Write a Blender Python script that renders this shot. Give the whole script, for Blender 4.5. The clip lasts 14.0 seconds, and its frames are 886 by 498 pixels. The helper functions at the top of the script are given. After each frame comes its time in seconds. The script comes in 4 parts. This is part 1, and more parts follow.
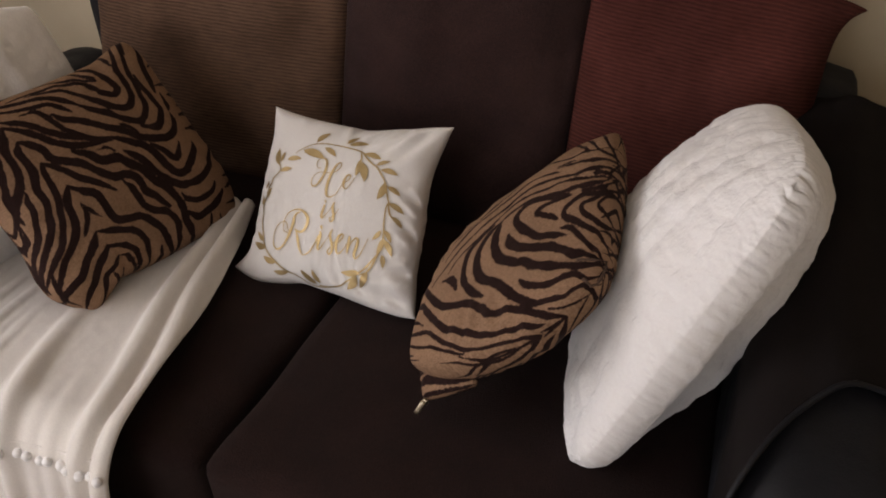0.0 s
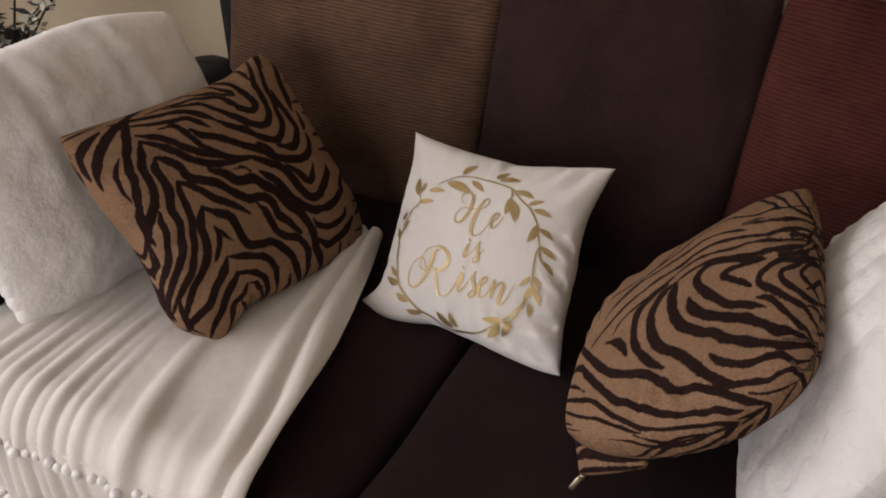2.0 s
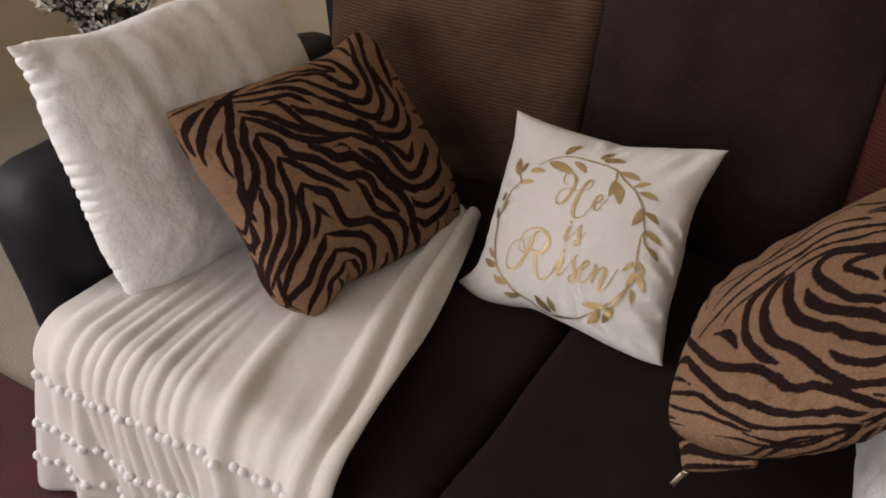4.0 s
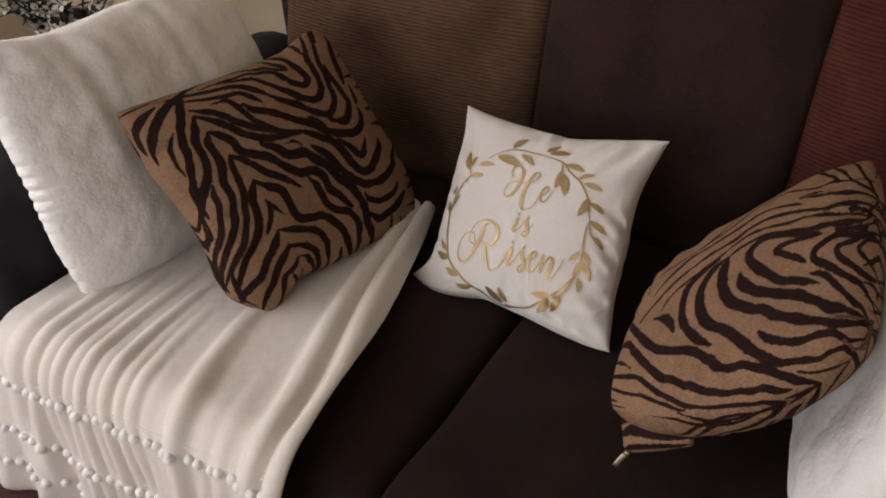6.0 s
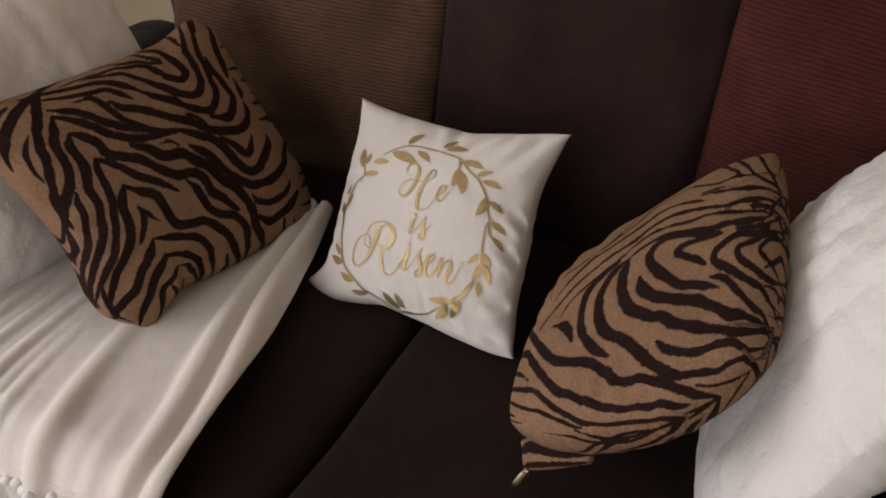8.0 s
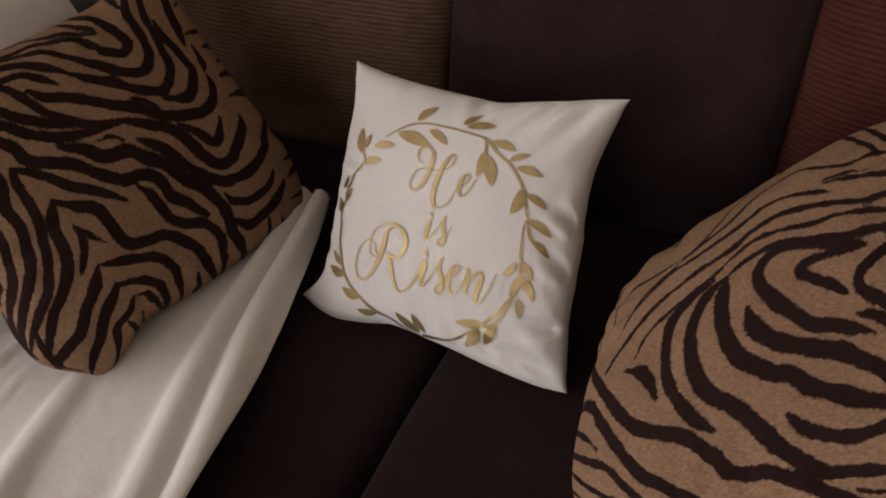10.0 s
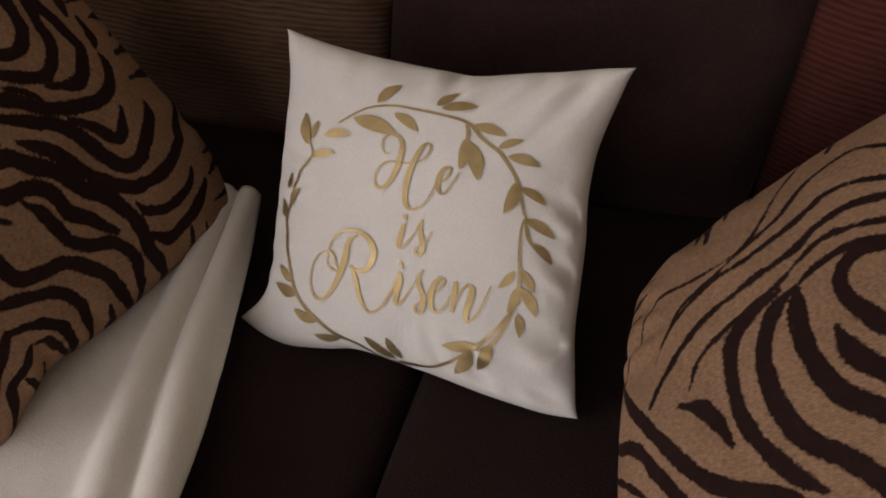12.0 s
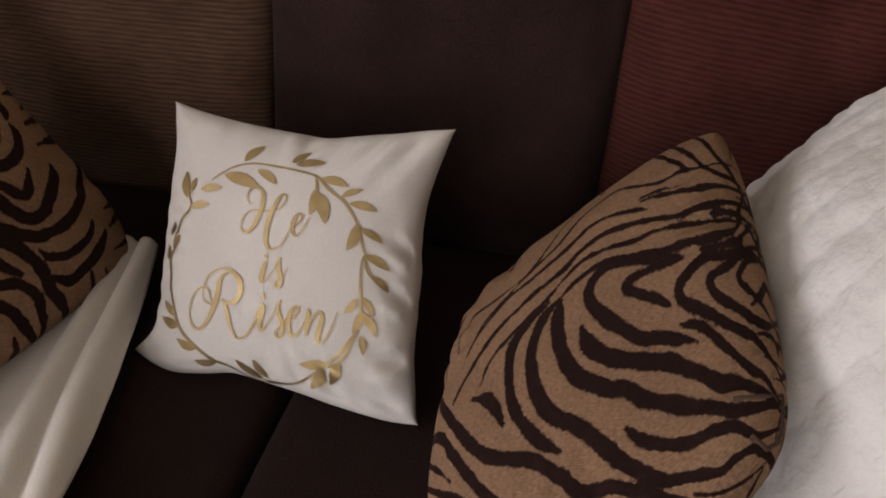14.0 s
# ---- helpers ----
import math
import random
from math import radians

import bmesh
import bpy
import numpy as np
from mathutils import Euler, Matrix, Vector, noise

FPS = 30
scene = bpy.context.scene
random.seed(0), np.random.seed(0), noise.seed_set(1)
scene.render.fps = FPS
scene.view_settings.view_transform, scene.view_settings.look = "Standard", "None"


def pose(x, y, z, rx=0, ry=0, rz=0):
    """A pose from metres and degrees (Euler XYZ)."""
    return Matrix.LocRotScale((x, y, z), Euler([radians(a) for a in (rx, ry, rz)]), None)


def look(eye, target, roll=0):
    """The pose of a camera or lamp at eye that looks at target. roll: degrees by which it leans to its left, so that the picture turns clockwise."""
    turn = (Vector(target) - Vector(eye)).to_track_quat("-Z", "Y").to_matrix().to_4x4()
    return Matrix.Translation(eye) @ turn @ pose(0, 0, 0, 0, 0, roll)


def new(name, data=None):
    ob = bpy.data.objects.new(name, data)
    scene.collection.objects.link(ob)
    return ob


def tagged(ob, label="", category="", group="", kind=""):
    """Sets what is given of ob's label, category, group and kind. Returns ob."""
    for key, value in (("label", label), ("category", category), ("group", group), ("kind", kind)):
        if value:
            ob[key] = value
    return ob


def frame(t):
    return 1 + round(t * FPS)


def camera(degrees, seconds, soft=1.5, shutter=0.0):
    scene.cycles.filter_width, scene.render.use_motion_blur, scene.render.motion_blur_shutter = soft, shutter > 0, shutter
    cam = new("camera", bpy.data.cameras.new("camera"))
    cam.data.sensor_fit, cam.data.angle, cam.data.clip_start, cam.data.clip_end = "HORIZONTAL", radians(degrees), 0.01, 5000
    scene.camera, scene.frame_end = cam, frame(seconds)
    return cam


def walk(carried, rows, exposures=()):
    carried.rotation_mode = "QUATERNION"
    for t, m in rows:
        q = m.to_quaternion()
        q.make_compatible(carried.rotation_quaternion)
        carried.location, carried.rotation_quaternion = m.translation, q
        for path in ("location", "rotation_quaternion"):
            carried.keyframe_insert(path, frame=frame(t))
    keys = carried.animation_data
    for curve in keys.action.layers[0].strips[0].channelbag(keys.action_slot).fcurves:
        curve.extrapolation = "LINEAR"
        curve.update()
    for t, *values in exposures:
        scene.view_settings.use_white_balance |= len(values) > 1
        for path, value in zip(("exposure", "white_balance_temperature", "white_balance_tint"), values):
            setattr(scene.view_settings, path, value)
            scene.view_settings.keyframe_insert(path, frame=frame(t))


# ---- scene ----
cam = camera(54.5, 14.0, soft=1.9)

METRES, EYE, TILT, LEAN, TURN = 1.5, 1.72, -39.0, 0.0, 20.0
ROWS = [
    (0.0, 0.0, 0.0, 0.0, 0.0, 0.0, 0.0),
    (0.5, -0.0325, 0.0229, 0.0126, 0.57, 0.34, -0.61),
    (1.0, -0.0678, 0.0552, 0.0254, 0.81, 0.78, -1.2),
    (1.5, -0.1037, 0.0802, 0.0321, 1.44, 1.03, -2.31),
    (2.0, -0.1278, 0.0996, 0.0402, 3.93, 0.75, -4.07),
    (2.5, -0.137, 0.1227, 0.0439, 7.35, 0.14, -5.22),
    (3.0, -0.144, 0.1291, 0.0423, 9.39, -0.72, -5.8),
    (5.5, -0.1103, 0.1083, 0.0376, 10.27, -1.26, -5.15),
    (6.0, -0.0975, 0.1069, 0.0384, 8.7, -1.13, -4.34),
    (6.5, -0.0856, 0.1174, 0.0416, 6.11, -1.19, -3.62),
    (7.0, -0.0671, 0.1339, 0.0467, 3.64, -1.29, -3.15),
    (9.5, -0.0186, 0.3374, 0.1042, 6.94, -5.13, -2.18),
    (10.0, -0.0787, 0.4324, 0.1349, 5.68, -6.67, 0.24),
    (10.5, -0.1259, 0.5109, 0.1506, 3.3, -7.76, 2.53),
    (11.0, -0.1558, 0.5554, 0.152, 0.71, -8.9, 3.15),
    (11.5, -0.1672, 0.5801, 0.1603, -1.53, -9.52, 2.85),
    (12.0, -0.1709, 0.584, 0.1625, -2.64, -9.83, 2.66),
    (12.5, -0.158, 0.5682, 0.1597, -3.09, -9.56, 2.82),
    (13.0, -0.1378, 0.5443, 0.1592, -3.45, -8.65, 3.02),
    (13.5, -0.1061, 0.5005, 0.1533, -4.03, -7.24, 3.32),
    (14.0, -0.0721, 0.4404, 0.145, -5.05, -5.44, 3.57),
]
# exposure over the clip
EXPOSURES = [(0.0, -0.1), (3.0, -0.08), (7.0, -0.1), (9.5, -0.2), (11.5, -0.35), (12.5, -0.35), (14.0, -0.26)]
walk(cam, [(t, pose(0, 0, EYE, TILT, LEAN, TURN) @ pose(METRES * x, METRES * y, METRES * z, 90 + pitch, roll, yaw)) for t, x, y, z, yaw, pitch, roll in ROWS], EXPOSURES)

# ---- world and light ----
world = bpy.data.worlds.new("world")
scene.world = world
world.use_nodes = True
wn = world.node_tree.nodes
sky = wn.new("ShaderNodeTexSky")
sky.sky_type, sky.sun_disc, sky.sun_elevation, sky.sun_rotation = "NISHITA", False, radians(35), radians(200)
world.node_tree.links.new(sky.outputs[0], wn["Background"].inputs[0])
wn["Background"].inputs[1].default_value = 0.1


def area_lamp(name, m, w, h, power, colour):
    data = bpy.data.lights.new(name, "AREA")
    data.shape, data.size, data.size_y, data.energy, data.color = "RECTANGLE", w, h, power, colour
    ob = new(name, data)
    ob.matrix_world = m
    return ob


DAY = (1.0, 0.95, 0.985)
# added lamp in an assumed, unseen window, aimed up to wash the ceiling
area_lamp("window_daylight", look((-1.5, -3.09, 1.65), (-1.3, 1.0, 3.4)), 2.6, 1.4, 50.0, DAY)
# second lamp, added to brighten from the left; its window is assumed
area_lamp("assumed_side_daylight", look((-3.29, -0.5, 1.75), (0.6, 0.3, 1.9)), 2.2, 1.25, 52.0, DAY)

# ---- materials ----


def material(name):
    m = bpy.data.materials.new(name)
    m.use_nodes = True
    nt = m.node_tree
    return m, nt, nt.nodes["Principled BSDF"]


def node(nt, kind, **values):
    n = nt.nodes.new(kind)
    for key, value in values.items():
        n.inputs[key].default_value = value
    return n


def noise_tex(nt, scale, detail=3.0, rough=0.55, space="Object", stretch=(1, 1, 1)):
    co = nt.nodes.new("ShaderNodeTexCoord")
    mp = nt.nodes.new("ShaderNodeMapping")
    mp.inputs["Scale"].default_value = stretch
    nt.links.new(co.outputs[space], mp.inputs[0])
    n = node(nt, "ShaderNodeTexNoise", Scale=scale, Detail=detail, Roughness=rough)
    nt.links.new(mp.outputs[0], n.inputs["Vector"])
    return n.outputs["Fac"]


def ramp(nt, fac, stops):
    r = nt.nodes.new("ShaderNodeValToRGB")
    els = r.color_ramp.elements
    while len(els) < len(stops):
        els.new(0.5)
    for e, (p, c) in zip(els, stops):
        e.position, e.color = p, (*c, 1)
    nt.links.new(fac, r.inputs[0])
    return r.outputs[0]


def mix(nt, fac, a, b, mode="MIX"):
    n = nt.nodes.new("ShaderNodeMix")
    n.data_type, n.blend_type = "RGBA", mode
    for sock, v in ((n.inputs[0], fac), (n.inputs[6], a), (n.inputs[7], b)):
        if hasattr(v, "links"):
            nt.links.new(v, sock)
        else:
            sock.default_value = v if isinstance(v, float) else (*v, 1)
    return n.outputs[2]


def bump(nt, bsdf, height, strength, distance, after=None):
    b = node(nt, "ShaderNodeBump", Strength=strength, Distance=distance)
    nt.links.new(height, b.inputs["Height"])
    if after:
        nt.links.new(after, b.inputs["Normal"])
    nt.links.new(b.outputs[0], bsdf.inputs["Normal"])
    return b.outputs[0]


def cloth(name, dark, light, grain=350.0, blotch=7.0, rough=0.9, sheen=0.3, depth=0.001, strength=0.5, shine=0.4, mottle=(0.6, 1.25)):
    m, nt, b = material(name)
    b.inputs["Specular IOR Level"].default_value = shine
    big = ramp(nt, noise_tex(nt, blotch, 4), [(0.3, dark), (0.7, light)])
    fine = noise_tex(nt, grain, 2)
    col = mix(nt, 0.35, big, ramp(nt, fine, [(0.25, [c * mottle[0] for c in dark]), (0.75, [min(0.95, c * mottle[1]) for c in light])]))
    nt.links.new(col, b.inputs["Base Color"])
    b.inputs["Roughness"].default_value = rough
    b.inputs["Sheen Weight"].default_value = sheen
    b.inputs["Sheen Roughness"].default_value = 0.5
    bump(nt, b, fine, strength, depth)
    return m


def ribbed(name, dark, light, ribs):
    """Corduroy: ribs along u, broken up by noise."""
    m, nt, b = material(name)
    uv = nt.nodes.new("ShaderNodeUVMap")
    sep = nt.nodes.new("ShaderNodeSeparateXYZ")
    nt.links.new(uv.outputs[0], sep.inputs[0])
    wob = noise_tex(nt, 9.0, 3)
    mul = nt.nodes.new("ShaderNodeMath")
    mul.operation, mul.inputs[1].default_value = "MULTIPLY_ADD", ribs * 2 * math.pi
    w2 = nt.nodes.new("ShaderNodeMath")
    w2.operation, w2.inputs[1].default_value = "MULTIPLY", 5.0
    nt.links.new(wob, w2.inputs[0])
    nt.links.new(sep.outputs[1], mul.inputs[0])
    nt.links.new(w2.outputs[0], mul.inputs[2])
    sn = nt.nodes.new("ShaderNodeMath")
    sn.operation = "SINE"
    nt.links.new(mul.outputs[0], sn.inputs[0])
    sc = nt.nodes.new("ShaderNodeMath")
    sc.operation, sc.inputs[1].default_value, sc.inputs[2].default_value = "MULTIPLY_ADD", 0.5, 0.5
    nt.links.new(sn.outputs[0], sc.inputs[0])
    streak = noise_tex(nt, 60.0, 3, 0.6, "UV", (0.35, 4.0, 1))
    both = mix(nt, 0.72, sc.outputs[0], streak)
    col = ramp(nt, both, [(0.2, dark), (0.75, light)])
    blot = ramp(nt, noise_tex(nt, 5.0, 4), [(0.3, (0.65, 0.62, 0.6)), (0.7, (1.15, 1.12, 1.1))])
    col = mix(nt, 1.0, col, blot, "MULTIPLY")
    nt.links.new(col, b.inputs["Base Color"])
    b.inputs["Roughness"].default_value = 0.9
    b.inputs["Specular IOR Level"].default_value = 0.1
    bump(nt, b, both, 0.7, 0.004)
    return m


def zebra_cloth(name, tan, brown):
    """Chenille: stripes from the mesh's own stripe attribute."""
    m, nt, b = material(name)
    at = nt.nodes.new("ShaderNodeAttribute")
    at.attribute_name = "stripe"
    fine = noise_tex(nt, 240.0, 2)
    jag = nt.nodes.new("ShaderNodeMath")
    jag.operation, jag.inputs[1].default_value = "MULTIPLY_ADD", 0.16
    nt.links.new(fine, jag.inputs[0])
    nt.links.new(at.outputs["Fac"], jag.inputs[2])
    mask = ramp(nt, jag.outputs[0], [(0.55, (0, 0, 0)), (0.62, (1, 1, 1))])
    tanc = ramp(nt, noise_tex(nt, 14.0, 4), [(0.3, [c * 0.75 for c in tan]), (0.7, tan)])
    tanc = mix(nt, 0.4, tanc, ramp(nt, fine, [(0.3, [c * 0.55 for c in tan]), (0.7, [c * 1.2 for c in tan])]))
    weave = noise_tex(nt, 1.0, 2, 0.5, "UV", (70, 430, 1))
    tanc = mix(nt, 1.0, tanc, ramp(nt, weave, [(0.3, (0.72, 0.70, 0.68)), (0.7, (1.18, 1.18, 1.18))]), "MULTIPLY")
    brc = ramp(nt, noise_tex(nt, 90.0, 3), [(0.3, [c * 0.7 for c in brown]), (0.7, brown)])
    nt.links.new(mix(nt, mask, brc, tanc), b.inputs["Base Color"])
    b.inputs["Roughness"].default_value = 0.9
    b.inputs["Specular IOR Level"].default_value = 0.12
    n1 = bump(nt, b, fine, 0.5, 0.0015)
    bump(nt, b, mask, 0.35, 0.0015, n1)
    return m


def leather(name, base, rough):
    m, nt, b = material(name)
    b.inputs["Specular IOR Level"].default_value = 0.3
    col = ramp(nt, noise_tex(nt, 6.0, 4), [(0.3, [c * 0.6 for c in base]), (0.7, base)])
    nt.links.new(col, b.inputs["Base Color"])
    rg = ramp(nt, noise_tex(nt, 11.0, 4), [(0.3, (rough - 0.1,) * 3), (0.7, (rough + 0.14,) * 3)])
    nt.links.new(rg, b.inputs["Roughness"])
    vor = node(nt, "ShaderNodeTexVoronoi", Scale=260.0)
    co = nt.nodes.new("ShaderNodeTexCoord")
    nt.links.new(co.outputs["Object"], vor.inputs["Vector"])
    n1 = bump(nt, b, vor.outputs["Distance"], 0.25, 0.001)
    bump(nt, b, noise_tex(nt, 25.0, 4), 0.3, 0.004, n1)
    return m


def painted(name, a, c, rough=0.85, scale=4.0, grain=120.0):
    m, nt, b = material(name)
    big = ramp(nt, noise_tex(nt, scale, 5), [(0.3, a), (0.7, c)])
    nt.links.new(big, b.inputs["Base Color"])
    b.inputs["Roughness"].default_value = rough
    bump(nt, b, noise_tex(nt, grain, 3), 0.25, 0.002)
    return m


M_SEAT = cloth("chocolate_microfibre", (0.0092, 0.0040, 0.0033), (0.0205, 0.0092, 0.0075), 300.0, 9.0, 0.9, 0.03, 0.0018, 0.9, 0.15, (0.3, 1.8))
M_RIB_BROWN = ribbed("brown_corduroy", (0.043, 0.0255, 0.0165), (0.150, 0.088, 0.057), 78)
M_RIB_RED = ribbed("red_brown_corduroy", (0.040, 0.0125, 0.0100), (0.108, 0.0345, 0.0275), 78)
M_BACK = cloth("dark_brown_chenille", (0.0145, 0.0064, 0.0056), (0.034, 0.0163, 0.0140), 260.0, 8.0, 0.9, 0.05, 0.0018, 0.9, 0.15, (0.35, 1.7))
M_LEATHER = leather("black_leather", (0.0075, 0.0075, 0.010), 0.62)
M_ARM = cloth("charcoal_arm_cover", (0.0080, 0.0062, 0.0060), (0.014, 0.0108, 0.0104), 320.0, 6.0, 0.8, 0.0, 0.001, 0.5, 0.1)
M_WHITE = cloth("white_cotton", (0.68, 0.645, 0.60), (0.735, 0.70, 0.655), 420.0, 5.0, 0.8, 0.1, 0.0006, 0.35, mottle=(0.8, 1.12))
M_FLUFF = cloth("white_plush", (0.80, 0.775, 0.745), (0.84, 0.82, 0.795), 190.0, 7.0, 0.95, 0.5, 0.003, 0.35, 0.1, (0.94, 1.04))
M_THROW = cloth("ivory_knit", (0.63, 0.585, 0.525), (0.69, 0.645, 0.585), 420.0, 8.0, 0.9, 0.3, 0.001, 0.5, mottle=(0.78, 1.12))
M_ZEBRA = zebra_cloth("zebra_chenille", (0.285, 0.172, 0.104), (0.022, 0.0096, 0.0080))
M_WALL = painted("beige_wall_paint", (0.50, 0.42, 0.29), (0.55, 0.465, 0.33))
M_CEIL = painted("white_ceiling_paint", (0.80, 0.78, 0.75), (0.85, 0.83, 0.80))
# carpet tone set pale so the floor bounces fill light upward
M_CARPET = cloth("pale_bounce_carpet", (0.27, 0.225, 0.175), (0.35, 0.30, 0.235), 180.0, 5.0, 0.95, 0.2, 0.004, 0.8)
M_RUG = cloth("dark_red_rug", (0.045, 0.008, 0.009), (0.08, 0.014, 0.015), 200.0, 7.0, 0.95, 0.2, 0.003, 0.8)
M_VASE = painted("dark_glazed_vase", (0.012, 0.011, 0.011), (0.03, 0.026, 0.024), 0.35)
M_TWIG = painted("dark_twig", (0.02, 0.016, 0.012), (0.045, 0.035, 0.025), 0.8, 30.0)
M_LEAF = painted("dark_foliage", (0.012, 0.014, 0.012), (0.03, 0.032, 0.028), 0.6, 30.0)
M_PETAL = painted("white_petal", (0.62, 0.60, 0.52), (0.75, 0.72, 0.64), 0.7, 40.0)

M_GOLD, nt, b = material("gold_foil")
nt.links.new(ramp(nt, noise_tex(nt, 30.0, 3), [(0.3, (0.40, 0.29, 0.135)), (0.7, (0.54, 0.41, 0.21))]), b.inputs["Base Color"])
b.inputs["Metallic"].default_value = 1.0
nt.links.new(ramp(nt, noise_tex(nt, 45.0, 3), [(0.3, (0.48,) * 3), (0.7, (0.62,) * 3)]), b.inputs["Roughness"])
M_ZIP, nt, b = material("brass_zip")
b.inputs["Base Color"].default_value, b.inputs["Metallic"].default_value, b.inputs["Roughness"].default_value = (0.5, 0.42, 0.3, 1), 1.0, 0.35

M_GLASS, nt, b = material("window_glass")
b.inputs["Transmission Weight"].default_value, b.inputs["Roughness"].default_value, b.inputs["IOR"].default_value = 1.0, 0.0, 1.45
M_TAN = cloth("brown_chenille", (0.05, 0.03, 0.02), (0.10, 0.062, 0.042), 240.0, 20.0, 0.9, 0.05, 0.0015, 0.6, 0.1)

# ---- mesh helpers ----


def mesh_from(name, verts, faces, mat, smooth=True, uvs=None, attr=None):
    me = bpy.data.meshes.new(name)
    me.from_pydata([tuple(map(float, v)) for v in verts], [], faces)
    me.materials.append(mat)
    if smooth:
        me.shade_smooth()
    if uvs is not None:
        layer = me.uv_layers.new(name="UVMap")
        idx = np.empty(len(me.loops), dtype=np.int32)
        me.loops.foreach_get("vertex_index", idx)
        layer.data.foreach_set("uv", np.asarray(uvs, dtype=np.float32)[idx].ravel())
    if attr is not None:
        a = me.attributes.new("stripe", "FLOAT", "POINT")
        a.data.foreach_set("value", np.asarray(attr, dtype=np.float32))
    me.update()
    return me


def put(name, me, parent=None, label=""):
    ob = new(name, me)
    if parent:
        ob.parent = parent
    return tagged(ob, label)


def part(name, bm, mat, parent, label="", smooth=True):
    me = bpy.data.meshes.new(name)
    bm.to_mesh(me)
    bm.free()
    me.materials.append(mat)
    if smooth:
        me.shade_smooth()
    return put(name, me, parent, label)


def thing(name, label, category, group="", kind=""):
    return tagged(new(name), label, category, group, kind)


def grid_faces(nu, nv, flip=False, base=0):
    i, j = np.meshgrid(np.arange(nu - 1), np.arange(nv - 1), indexing="ij")
    a = (base + i * nv + j).ravel()
    f = np.stack([a, a + nv, a + nv + 1, a + 1], 1)
    return (f[:, ::-1] if flip else f).tolist()


def sgn_pow(c, p):
    return np.sign(c) * np.abs(c) ** p


def noise3(pts, scale, octaves=1):
    out = np.zeros(len(pts))
    for k, p in enumerate(pts):
        v = Vector(p) * scale
        out[k] = noise.noise(v) if octaves == 1 else noise.fractal(v, 1.0, 2.0, octaves)
    return out


def rounded_box(lo, hi, r, puff=(0, 0, 0), n=14, wob=0.0, wob_scale=6.0):
    """A closed box with rounded edges and puffed faces, as points on six joined sides."""
    lo, hi = np.array(lo, float), np.array(hi, float)
    c, h = (lo + hi) / 2, (hi - lo) / 2
    bm = bmesh.new()
    bmesh.ops.create_cube(bm, size=2.0)
    bmesh.ops.subdivide_edges(bm, edges=bm.edges[:], cuts=n, use_grid_fill=True)
    for v in bm.verts:
        p = np.array(v.co)
        p = np.sin(p * math.pi / 2) * 0.35 + p * 0.65
        q = p * h
        core = np.clip(q, -(h - r), h - r)
        d = q - core
        L = np.linalg.norm(d)
        if L > 1e-9:
            q = core + d / L * min(L, r) if np.count_nonzero(np.abs(d) > 1e-9) > 1 else q
        w = [(1 - p[(k + 1) % 3] ** 2) * (1 - p[(k + 2) % 3] ** 2) for k in range(3)]
        for k in range(3):
            q[k] += puff[k] * w[k] * p[k]
        if wob:
            s = noise.noise(Vector(q + c) * wob_scale) * wob
            q = q + s * p / (np.linalg.norm(p) + 1e-9)
        v.co = q + c
    bmesh.ops.recalc_face_normals(bm, faces=bm.faces[:])
    return bm


def tube(points, radius, sides=8, taper=None, bm=None):
    bm = bm or bmesh.new()
    pts = [Vector(p) for p in points]
    rings = []
    for k, p in enumerate(pts):
        d = (pts[min(k + 1, len(pts) - 1)] - pts[max(k - 1, 0)]).normalized()
        a = d.orthogonal().normalized() if k == 0 else (rings[-1][1] - d * rings[-1][1].dot(d)).normalized()
        bb = d.cross(a)
        r = radius * (taper[k] if taper else 1)
        rings.append(([bm.verts.new(p + (a * math.cos(t) + bb * math.sin(t)) * r) for t in (2 * math.pi * s / sides for s in range(sides))], a))
    for (r0, _), (r1, _) in zip(rings, rings[1:]):
        for s in range(sides):
            bm.faces.new((r0[s], r0[(s + 1) % sides], r1[(s + 1) % sides], r1[s]))
    bm.faces.new(rings[0][0][::-1])
    bm.faces.new(rings[-1][0])
    return bm


